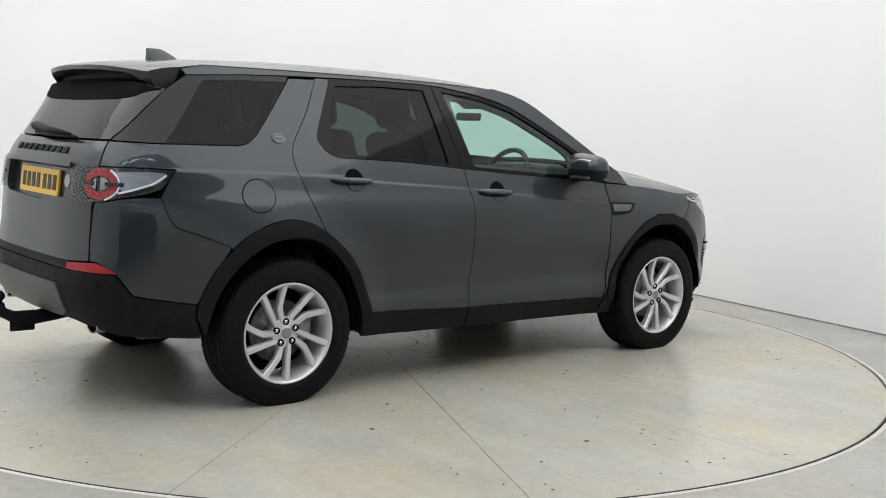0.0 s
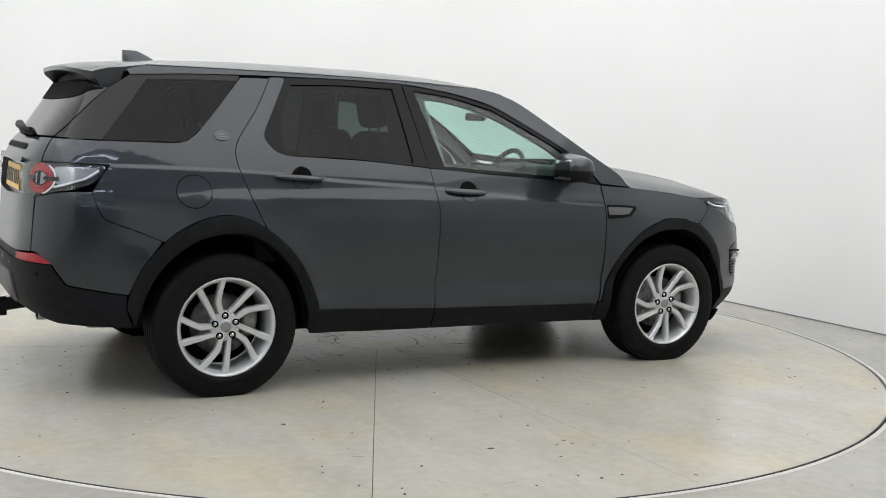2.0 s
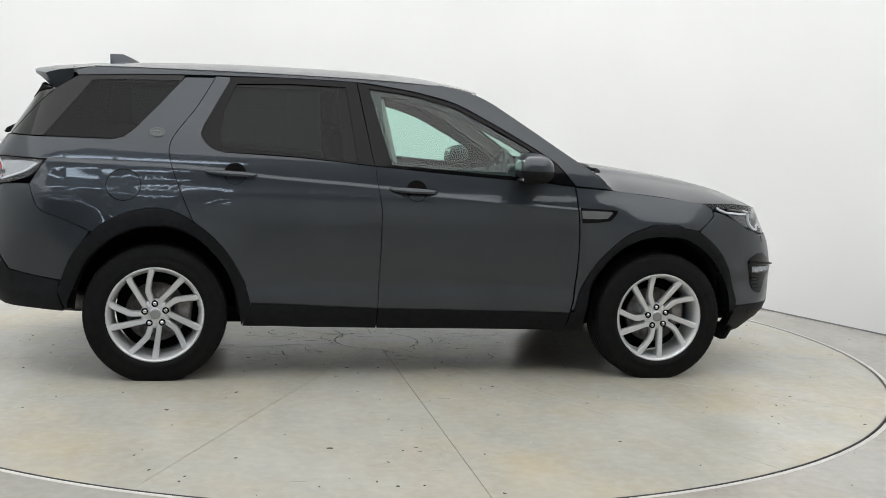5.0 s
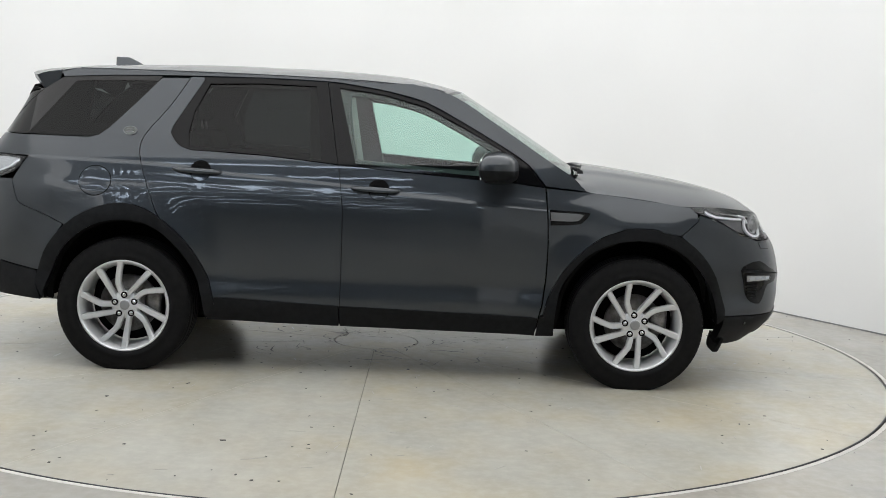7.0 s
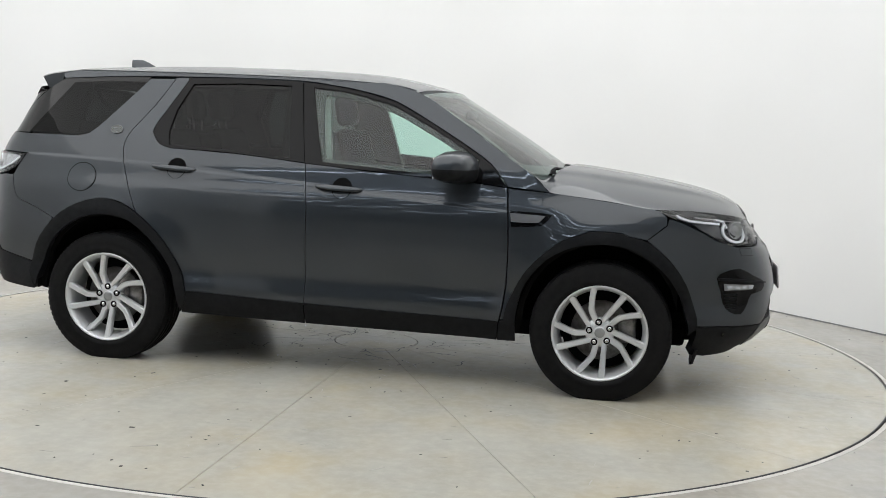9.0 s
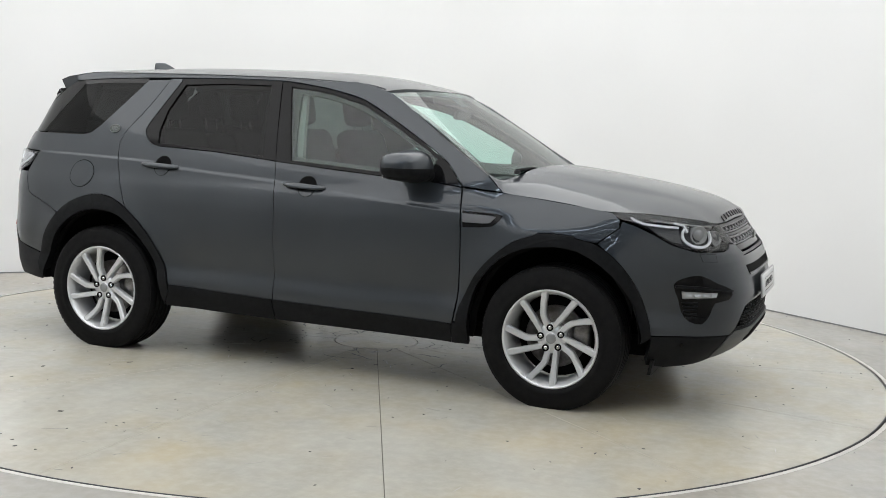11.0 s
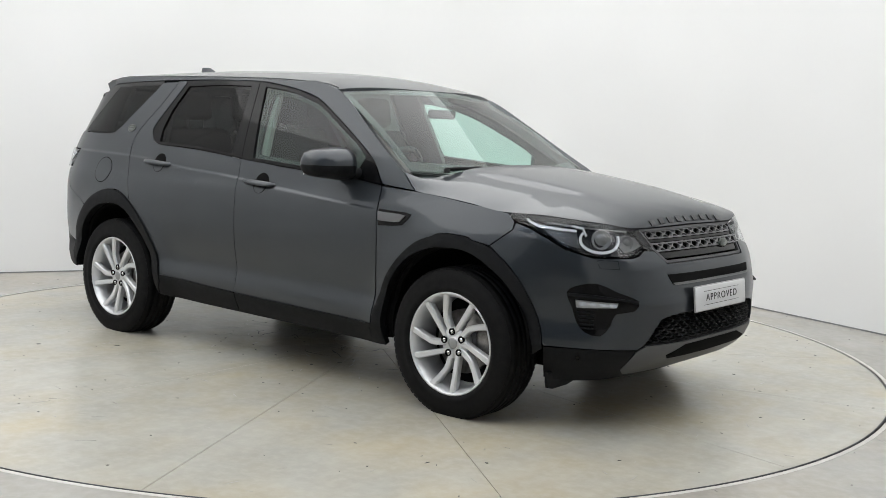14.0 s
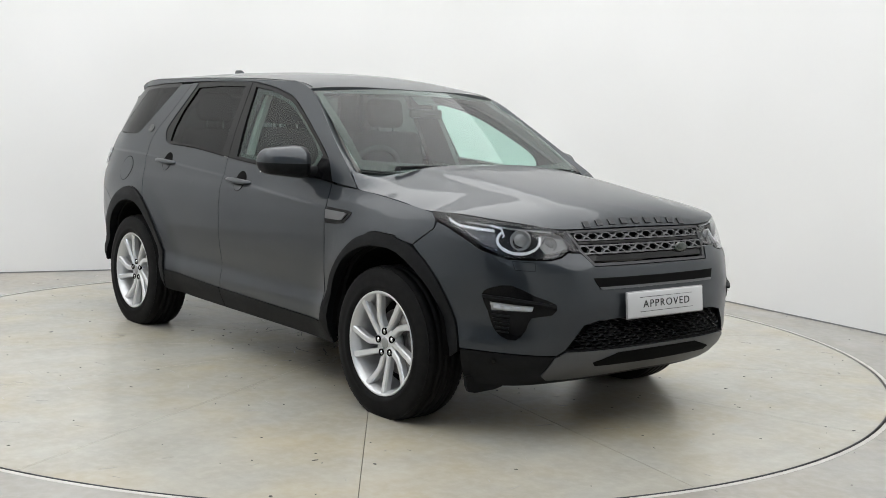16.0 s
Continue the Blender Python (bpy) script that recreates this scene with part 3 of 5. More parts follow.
# flank behind the rear door
panel("rear_quarter", SEAM_C[::-1] + [(-1.10, 1.574), (-1.243, 1.571), (-1.37, 1.425), (-1.491, 1.293), (-1.545, 1.252), (-1.601, 1.237), (-1.80, 1.238), (-1.992, 1.238), (-2.15, 1.240), (U_GATE + 0.008, 1.242), (U_GATE + 0.014, 1.13), (-2.15, 1.13), (-1.936, 1.126), (-1.975, 1.07), (-2.012, 1.003)]
      + BUMP_R[::-1][1:] + [p for p in ARCH_R if -1.69 < p[0] < -1.192], PAINT, step=0.04, label="grey rear quarter panel", crease=True)
panel("front_wing", [(0.863, 1.060), (1.08, 1.047), (1.25, 1.030), (1.40, 1.014), (1.52, 1.001), (1.645, 0.984), (1.682, 0.952), (1.682, 0.916), (1.581, 0.836)]
      + [p for p in ARCH_F[::-1] if 0.884 < p[0] < 1.57] + [(0.8735, 0.385), (0.855, 0.383), (0.869, 0.45), (0.8805, 0.57), (0.8835, 0.70), (0.882, 0.80), (0.876, 0.91)], PAINT, step=0.04, label="grey front wing", crease=True)
panel("bumper_corner", BUMP_R + [(-2.10, 1.0), (-2.197, 0.991), (U_GATE + 0.006, 0.962), (U_GATE - 0.008, 0.80), (U_GATE + 0.004, 0.705), (-2.315, 0.703), (-2.21, 0.657), (-2.134, 0.560), (-1.98, 0.535), (-1.844, 0.518)]
      + [p for p in ARCH_R if -1.84 < p[0] < -1.70], PAINT, step=0.04, label="grey rear bumper side")
panel("pillar_frame", [(-1.85, 1.585), (-1.745, 1.606), (-1.4, 1.607), (-1.088, 1.606), (-0.70, 1.604), (-0.341, 1.598), (0.0, 1.585)] + dense(EDGE_WS, 3) + [(1.03, 1.092), (1.073, 1.051), (0.862, 1.068)]
      + DLO_TOP[::-1][1:] + [(-1.25, 1.583), (-1.50, 1.575), (-1.73, 1.562), (-1.826, 1.558)], PAINT, step=0.05, depth=0.05, label="grey roof rail and windscreen pillar")
# black cladding
panel("arch_trim", ARCH_F + ARCH_F_IN[::-1], BLACK_TRIM, lift=0.013, step=0.06, gap=0, depth=0.06, label="black wheel arch moulding")
panel("arch_trim", ARCH_R + ARCH_R_IN[::-1], BLACK_TRIM, lift=0.013, step=0.06, gap=0, depth=0.06, label="black wheel arch moulding")
panel("sill_trim", [(-0.2205, 0.388), (-0.55, 0.400), (-0.885, 0.416), (-0.932, 0.285), (-0.60, 0.274), (-0.2205, 0.270)], BLACK_TRIM, rear_door, lift=0.008, depth=0.03, label="black lower door cladding")
panel("sill_trim", [(-0.2175, 0.388), (0.30, 0.378), (0.846, 0.368), (0.835, 0.262), (0.30, 0.267), (-0.2175, 0.270)], BLACK_TRIM, front_door, lift=0.008, depth=0.03, label="black lower door cladding")
panel("sill_end", [(0.85, 0.372), (0.866, 0.378), (0.935, 0.378), (0.937, 0.266), (0.8365, 0.262)], BLACK_TRIM, lift=0.010, depth=0.03)

# ---- windows ----
fw = panel("front_window", [(-0.158, 1.150), (0.06, 1.137), (0.378, 1.116), (0.655, 1.101), (0.70, 1.196), (0.607, 1.256), (0.406, 1.366), (0.203, 1.466), (0.0, 1.518), (-0.105, 1.535), (-0.272, 1.552)], CLEAR, front_door, lift=-0.012, gap=0, depth=0, label="clear green-tinted front side window")
panel("window_frame", [(-0.250, 1.141), (-0.225, 1.139), (-0.06, 1.128), (0.378, 1.099), (0.687, 1.082), (0.853, 1.066), (0.763, 1.176), (0.607, 1.275), (0.406, 1.386), (0.203, 1.487), (0.0, 1.537), (-0.15, 1.560), (-0.333, 1.579),
       (-0.272, 1.552), (-0.105, 1.535), (0.0, 1.518), (0.203, 1.466), (0.406, 1.366), (0.607, 1.256), (0.70, 1.196), (0.655, 1.101), (0.378, 1.116), (0.06, 1.137), (-0.158, 1.150), (-0.272, 1.552), (-0.333, 1.579)], BLACK_GLOSS, front_door, lift=-0.004, gap=0.0, depth=0.02, label="gloss black window surround")
panel("rear_window", [(-0.340, 1.163), (-0.657, 1.190), (-0.95, 1.203), (-1.052, 1.207), (-1.064, 1.28), (-1.045, 1.40), (-0.978, 1.548), (-0.70, 1.560), (-0.398, 1.556)], PRIVACY, rear_door, lift=-0.012, gap=0, depth=0, label="dark privacy glass rear side window")
panel("window_frame", [(-0.253, 1.143), (-0.45, 1.160), (-0.657, 1.177), (-0.86, 1.186)] + DLO_C + [(-1.011, 1.582), (-0.70, 1.586), (-0.340, 1.580),
       (-0.398, 1.556), (-0.70, 1.560), (-0.978, 1.548), (-1.045, 1.40), (-1.064, 1.28), (-1.052, 1.207), (-0.95, 1.203), (-0.657, 1.190), (-0.340, 1.163), (-0.398, 1.556), (-0.340, 1.580)], BLACK_GLOSS, rear_door, lift=-0.004, gap=0.0, depth=0.02, label="gloss black window surround")
panel("quarter_window", [(-1.735, 1.536), (-1.50, 1.548), (-1.262, 1.552), (-1.37, 1.42), (-1.497, 1.289), (-1.548, 1.25), (-1.604, 1.241), (-1.80, 1.242), (-1.985, 1.242)], QUARTER, lift=-0.006, gap=0, depth=0.0, label="dark privacy glass rear quarter window")
panel("quarter_trim", [(-1.826, 1.555), (-1.73, 1.559), (-1.50, 1.572), (-1.245, 1.579), (-1.262, 1.552), (-1.50, 1.548), (-1.735, 1.536), (-1.985, 1.242), (-2.10, 1.243), (U_GATE + 0.012, 1.248), (-1.95, 1.492)], PILLAR_GLOSS, lift=-0.005, gap=0, depth=0.02, label="gloss black rear pillar cover")

for pane in fw:
    pane.visible_shadow = False

# ---- nose ----
LOW_GRILLE = whole([(U_FRONT, 0.553), (2.603, 0.551), (2.50, 0.546), (2.432, 0.530), (2.39, 0.48), (2.352, 0.428), (U_FRONT, 0.428)], U_FRONT)
FB = [(U_FRONT, 0.784), (2.51, 0.784), (2.475, 0.818), (2.45, 0.838), (2.372, 0.842), (2.33, 0.822), (2.268, 0.811), (2.068, 0.812), (1.936, 0.845), (1.85, 0.89), (1.76, 0.928), (1.692, 0.947), (1.684, 0.915), (1.584, 0.835)]
FB += [p for p in ARCH_F if 1.60 < p[0]][:-1] + [(1.862, 0.407), (2.10, 0.404), (2.305, 0.402), (2.345, 0.428), (2.388, 0.484), (2.43, 0.536), (2.50, 0.552), (2.603, 0.557), (U_FRONT, 0.559)]
bumper = panel("front_bumper", whole(FB, U_FRONT), PAINT, step=0.04, gap=0.0015, both=False, label="grey front bumper")[0]
panel("lower_valance", whole([(U_FRONT, 0.425), (2.348, 0.424), (2.30, 0.398), (2.10, 0.400), (1.862, 0.402), (1.862, 0.36), (1.85, 0.25), (1.95, 0.236), (2.234, 0.245), (U_FRONT, 0.262)], U_FRONT), BLACK_TRIM, lift=-0.003, both=False, gap=0, depth=0.05, label="black plastic lower front valance")
panel("skid_plate", whole([(U_FRONT, 0.418), (2.352, 0.418), (2.30, 0.392), (2.25, 0.30), (2.29, 0.272), (U_FRONT, 0.285)], U_FRONT), SILVER_SKID, lift=0.004, both=False, gap=0, depth=0.012, label="grey painted skid plate")
panel("skid_insert", whole([(U_FRONT, 0.402), (2.64, 0.402), (2.50, 0.362), (2.52, 0.345), (U_FRONT, 0.338)], U_FRONT), DARK, lift=0.008, both=False, gap=0, depth=0.006, label="black inset strip")

lamp_out = dense([(1.640, 0.985), (1.77, 0.990), (2.05, 0.968), (2.386, 0.932), (2.415, 0.89), (2.446, 0.842), (2.372, 0.846), (2.33, 0.825), (2.268, 0.815), (2.068, 0.816), (1.936, 0.849), (1.85, 0.894), (1.76, 0.932), (1.69, 0.952)], 3, True)
headlight = panel("headlight", lamp_out, LAMP_BLACK, lift=-0.045, step=0.05, gap=0.002, depth=0.0, label="headlight with a bright ring-shaped daylight strip")
panel("lens", lamp_out, LENS, headlight, lift=-0.001, gap=0.003, depth=0.03, label="clear lamp cover")


def stroke(path, width):
    """The outline of a band of that width along a path."""
    pts = [Vector(p) for p in path]
    left, right = [], []
    for i, p in enumerate(pts):
        d = (pts[min(i + 1, len(pts) - 1)] - pts[max(i - 1, 0)]).normalized()
        n = Vector((-d.y, d.x)) * width / 2
        left.append(tuple(p + n)), right.append(tuple(p - n))
    return left + right[::-1]


def ring_path(u, z, ru, rz, a0, a1, n=18):
    return [(u + ru * math.cos(radians(a0 + (a1 - a0) * k / n)), z + rz * math.sin(radians(a0 + (a1 - a0) * k / n))) for k in range(n + 1)]


panel("daylight_ring", stroke(ring_path(2.108, 0.892, 0.108, 0.058, 150, 375), 0.012), DRL, headlight, lift=-0.024, step=0.02, gap=0, depth=0.012, label="white daylight ring")
panel("daylight_bar", stroke([(1.725, 0.978), (1.748, 0.955), (1.80, 0.938), (1.90, 0.930), (1.98, 0.926)], 0.010), DRL, headlight, lift=-0.022, step=0.03, gap=0, depth=0.012, label="white daylight bar")
panel("daylight_bar", stroke([(1.955, 0.948), (2.01, 0.938), (2.03, 0.905)], 0.008), DRL, headlight, lift=-0.022, step=0.03, gap=0, depth=0.012)
panel("lamp_bezel", [(2.20, 0.905), (2.37, 0.895), (2.40, 0.858), (2.33, 0.842), (2.25, 0.832), (2.215, 0.86)], DARK_SATIN, headlight, lift=-0.036, step=0.03, gap=0, depth=0.01)
panel("lamp_bezel", [(1.82, 0.925), (1.98, 0.915), (2.0, 0.85), (1.94, 0.862), (1.87, 0.893)], DARK_SATIN, headlight, lift=-0.036, step=0.03, gap=0, depth=0.01)
panel("lamp_shelf", [(1.83, 0.962), (2.30, 0.925), (2.30, 0.918), (1.83, 0.953)], SATIN, headlight, lift=-0.03, step=0.03, gap=0, depth=0.01)
for hu, hz, hr in ((2.108, 0.890, 0.040), (2.275, 0.873, 0.030)):
    for side in (1, -1):
        x, y, z = skin(hu, hz, -0.04)
        bm = lathe_bm([(0.0, 0.012), (hr * 0.6, 0.009), (hr * 0.75, 0.0), (hr, 0.014), (hr * 1.12, 0.012), (hr * 1.12, -0.01)], 24, "Y")
        nx, ny = plan_normal(hu)
        bmesh.ops.rotate(bm, matrix=Matrix.Rotation(math.atan2(ny, nx) - math.pi / 2, 3, "Z"), verts=bm.verts)
        bmesh.ops.translate(bm, vec=(x, y, z), verts=bm.verts)
        if side < 0:
            flip_y(bm)
        link("reflector_bowl", bm, SATIN if hr > 0.035 else DARK_SATIN, headlight[0 if side > 0 else 1], "bright lamp bowl")

# fog lamp pods
pod = panel("fog_pod", dense([(1.956, 0.655), (2.00, 0.688), (2.09, 0.703), (2.19, 0.664), (2.292, 0.628), (2.274, 0.582), (2.185, 0.567), (2.163, 0.515), (2.118, 0.466), (2.046, 0.480), (2.005, 0.525), (1.985, 0.585)], 2, True), BLACK_GLOSS, lift=0.003, step=0.03, gap=0, depth=0.02, label="black fog lamp surround")
panel("fog_shelf", [(1.962, 0.655), (2.08, 0.652), (2.288, 0.630), (2.285, 0.622), (2.08, 0.640), (1.965, 0.643)], BLACK_TRIM, pod, lift=0.016, step=0.03, gap=0, depth=0.02)
panel("fog_lamp", [(1.993, 0.628), (2.196, 0.619), (2.188, 0.594), (2.001, 0.588)], LENS, pod, lift=0.014, step=0.03, gap=0, depth=0.012, label="clear fog lamp lens")
panel("lamp_back", [(1.997, 0.626), (2.192, 0.617), (2.185, 0.596), (2.004, 0.591)], SATIN, pod, lift=0.006, step=0.03, gap=0, depth=0.004)
for k in range(4):
    a = 2.018 + 0.045 * k
    panel("led_cell", [(a, 0.617 - 0.001 * k), (a + 0.03, 0.616 - 0.001 * k), (a + 0.03, 0.600), (a, 0.600)], LED, pod, lift=0.009, step=0.05, gap=0, depth=0.003, label="small white lamp cell")
for k in range(5):
    z = 0.575 - 0.018 * k
    panel("vent_slat", [(2.002 + 0.006 * k, z), (2.085, z - 0.002), (2.085, z - 0.009), (2.004 + 0.006 * k, z - 0.007)], BLACK_TRIM, pod, lift=0.008, step=0.05, gap=0, depth=0.006)

# grille: black back, two satin bars pierced by long hexagons, black bars between
grille = panel("grille", whole([(U_FRONT, 0.934), (2.395, 0.930), (2.43, 0.89), (2.46, 0.838), (2.512, 0.787), (U_FRONT, 0.787)], U_FRONT), DARK, lift=-0.035, both=False, gap=0.002, depth=0, label="dark grille with two pierced satin grey bars")[0]
panel("grille_surround", whole([(U_FRONT, 0.935), (2.393, 0.931), (2.43, 0.886), (2.463, 0.833), (2.512, 0.786), (U_FRONT, 0.786)], U_FRONT)
      [:6] + [(U_FRONT, 0.797), (2.52, 0.797), (2.475, 0.842), (2.443, 0.892), (2.42, 0.922), (U_FRONT, 0.924)], LETTER, grille, lift=-0.004, gap=0, depth=0.03)


def hex_bar(z0, z1, u0, lift):
    """A bar pierced by a row of long hexagons, right half and left half."""
    bm = bmesh.new()
    zm, h = (z0 + z1) / 2, (z1 - z0) / 2
    pitch, count = 0.0945, 10
    start = U_FRONT - pitch * count / 2

    def strip(a, b, w):
        ring = stroke([a, b], w)
        f = []
        for l in (lift, lift - 0.014):
            f.append([bm.verts.new(skin(u, z, l)) for u, z in ring])
        bm.faces.new(f[0])
        for i in range(len(ring)):
            j = (i + 1) % len(ring)
            bm.faces.new((f[0][j], f[0][i], f[1][i], f[1][j]))
    for k in range(count):
        a = start + pitch * k
        s = 0.022
        up, dn = zm + h, zm - h
        l, r = a + 0.009, a + pitch - 0.009
        strip((l + s, up), (r - s, up), 0.006), strip((l + s, dn), (r - s, dn), 0.006)
        for e, q in ((l, l + s), (r, r - s)):
            strip((e, zm), (q, up), 0.006), strip((e, zm), (q, dn), 0.006)
        strip((r, zm), (r + 0.018, zm), 0.008)
        strip((r - s, up), (r + 0.018 + s, up), 0.0035), strip((r - s, dn), (r + 0.018 + s, dn), 0.0035)
    bmesh.ops.recalc_face_normals(bm, faces=bm.faces)
    return link("pierced_bar", bm, DARK_SATIN, grille, "satin grey bar pierced by long hexagons", smooth=False)


hex_bar(0.890, 0.920, 2.44, -0.008)
hex_bar(0.836, 0.867, 2.47, -0.004)
panel("grille_bar", whole([(U_FRONT, 0.884), (2.452, 0.884), (2.462, 0.874), (U_FRONT, 0.873)], U_FRONT), BLACK_GLOSS, grille, lift=-0.010, both=False, gap=0, depth=0.02)
panel("grille_bar", whole([(U_FRONT, 0.828), (2.49, 0.828), (2.51, 0.804), (U_FRONT, 0.803)], U_FRONT), BLACK_GLOSS, grille, lift=-0.012, both=False, gap=0, depth=0.02)
x, y, z = skin(U_FRONT + 0.235, 0.842, 0.004)
bm = lathe_bm([(0.0, 0.010), (0.030, 0.008), (0.038, 0.002), (0.040, -0.01)], 28, "Y")
bmesh.ops.scale(bm, vec=(1.15, 0.5, 0.60), verts=bm.verts)
bmesh.ops.rotate(bm, matrix=Matrix.Rotation(radians(-90), 3, "Z"), verts=bm.verts)
bmesh.ops.translate(bm, vec=(x, y, z), verts=bm.verts)
link("emblem", bm, EMBLEM, grille, "small dark oval emblem")
panel("air_slot", whole([(U_FRONT, 0.735), (2.486, 0.737), (2.50, 0.715), (2.518, 0.691), (U_FRONT, 0.692)], U_FRONT), DARK, bumper, lift=0.002, both=False, gap=0, depth=0.004, label="dark air slot")
panel("slot_lip", whole([(U_FRONT, 0.699), (2.514, 0.699), (2.524, 0.688), (U_FRONT, 0.688)], U_FRONT), DARK_SATIN, bumper, lift=0.006, both=False, gap=0, depth=0.01)
low = panel("lower_grille", LOW_GRILLE, DARK, lift=-0.04, both=False, gap=0, depth=0, label="black honeycomb lower grille")[0]


def honeycomb(parent):
    bm = bmesh.new()
    rows, pitch = 7, 0.062
    for r in range(rows):
        z = 0.438 + r * 0.0175
        for k in range(-9, 10):
            u = U_FRONT + pitch * (k + (0.5 if r % 2 else 0))
            if abs(u - U_FRONT) > 0.535 - max(0, (z - 0.44)) * 0.85:
                continue
            hexa = [(u - 0.030, z), (u - 0.017, z + 0.0085), (u + 0.017, z + 0.0085), (u + 0.030, z), (u + 0.017, z - 0.0085), (u - 0.017, z - 0.0085)]
            inner = [(u + (a - u) * 0.82, z + (b - z) * 0.74) for a, b in hexa]
            o = [bm.verts.new(skin(a, b, -0.012)) for a, b in hexa]
            i = [bm.verts.new(skin(a, b, -0.016)) for a, b in inner]
            d = [bm.verts.new(skin(a, b, -0.034)) for a, b in inner]
            for q in range(6):
                w = (q + 1) % 6
                bm.faces.new((o[q], o[w], i[w], i[q]))
                bm.faces.new((i[q], i[w], d[w], d[q]))
    bmesh.ops.recalc_face_normals(bm, faces=bm.faces)
    return tagged(link("honeycomb_mesh", bm, MESH_BLACK, parent, "black plastic honeycomb mesh", smooth=False), kind="stuff")


honeycomb(low)

# ---- bonnet, roof, windscreen ----
VENT_GREY = mat("vent_grey", (0.14, 0.14, 0.145), 0.4, 0.6)
BONNET_MID = smooth_table([(0.95, 1.178), (1.163, 1.166), (1.421, 1.136), (1.70, 1.095), (1.916, 1.050), (2.00, 1.024), (2.06, 0.990), (2.095, 0.950), (2.11, 0.930)])
SEAM_H = smooth_table([(0.98, 1.14), (1.08, 1.047), (1.25, 1.030), (1.40, 1.015), (1.632, 0.988), (1.77, 0.988), (2.05, 0.968), (2.386, 0.936), (U_FRONT, 0.940)])
seam_pts = [Vector(skin(u, z, -0.001)) for u, z in ((0.990, 1.132), (1.012, 1.112), (1.036, 1.090), (1.058, 1.068))]
for k in range(57):
    u = 1.078 + (U_FRONT - 1.078) * k / 56
    seam_pts.append(Vector(skin(u, SEAM_H(u), -0.001)))
seam_all = seam_pts + [Vector((p.x, -p.y, p.z)) for p in seam_pts[-2::-1]]


def bonnet_raw(x, y):
    a = abs(y)
    z = BONNET_MID(x) - (0.120 - 0.018 * max(0.0, min(1.0, (x - 1.6) / 0.2))) * (a / 0.86) ** 2.6
    ridge = 0.50 - 0.10 * (x - 1.1)
    z += 0.012 / (1 + math.exp((a - ridge) / 0.018)) * max(0.0, min(1.0, (2.05 - x) / 0.35)) - 0.012 * max(0.0, min(1.0, (2.05 - x) / 0.35))
    return z + 0.006


SEAM_A = np.array([[p.x, p.y] for p in seam_all])
SEAM_DZ = np.array([p.z - bonnet_raw(p.x, p.y) for p in seam_all])


def bonnet_at(x, y):
    d2 = (SEAM_A[:, 0] - x) ** 2 + (SEAM_A[:, 1] - y) ** 2
    w = 1 / (d2 + 1e-6) ** 2
    near = float((w * SEAM_DZ).sum() / w.sum())
    d = math.sqrt(float(d2.min()))
    return x, y, bonnet_raw(x, y) + near * math.exp(-(d / 0.17) ** 1.3)


cowl = []
for k in range(1, 24):
    y = seam_all[-1].y * (1 - 2 * k / 24)
    cowl.append((1.125 - 0.145 * (y / 0.86) ** 2, y))
bonnet = link("bonnet", shell([(p.x, p.y) for p in seam_all] + cowl, bonnet_at, 0.035, 0.0015, 0.03), PAINT, car, "grey bonnet with two raised creases")
# raised letters on the bonnet's leading edge, as plain bars
for k in range(9):
    y = -0.332 + 0.083 * k
    bm = shell([(2.071, y - 0.020), (2.090, y - 0.020), (2.090, y + 0.020), (2.071, y + 0.020)], lambda x, yy: Vector(bonnet_at(x, yy)) + Vector((0.004, 0, 0.003)), 0.0135, 0.0, 0.006)
    link("letter_bar", bm, LETTER, bonnet, "raised dark letter shape")

ROOF_EDGE = smooth_table([(-1.86, 1.592), (-1.745, 1.605), (-1.09, 1.605), (-0.34, 1.597), (0.03, 1.582), (0.20, 1.569), (0.32, 1.541)])
ROOF_MID = smooth_table([(-1.88, 1.628), (-1.70, 1.645), (-1.48, 1.659), (-0.95, 1.673), (-0.57, 1.671), (-0.19, 1.661), (0.07, 1.641), (0.25, 1.607), (0.41, 1.564)])


def roof_at(v, s):
    xe = -1.86 + (0.32 + 1.86) * v
    bow = 0.09 * (1 - s * s) * max(0.0, (v - 0.55) / 0.45) ** 2 - 0.03 * (1 - s * s) * max(0.0, (0.25 - v) / 0.25)
    ex, ey, ez = skin(xe, ROOF_EDGE(xe))
    x = ex + bow
    y = s * abs(ey)
    z = ez + (ROOF_MID(x) - ez) * (1 - abs(s) ** 2.4)
    return x, y, z


def sheet(place, n, m, depth=0.0):
    bm = bmesh.new()
    g = [[bm.verts.new(place(i / n, -1 + 2 * j / m)) for j in range(m + 1)] for i in range(n + 1)]
    for i in range(n):
        for j in range(m):
            bm.faces.new((g[i][j], g[i + 1][j], g[i + 1][j + 1], g[i][j + 1]))
    bm.normal_update()
    if sum(f.normal.z for f in bm.faces) < 0:
        bmesh.ops.reverse_faces(bm, faces=bm.faces)
    if depth:
        rim = [e for e in bm.edges if e.is_boundary]
        r = bmesh.ops.extrude_edge_only(bm, edges=rim)
        bmesh.ops.translate(bm, vec=(0, 0, -depth), verts=[v for v in r["geom"] if isinstance(v, bmesh.types.BMVert)])
        for e in rim:
            e.smooth = False
    return bm


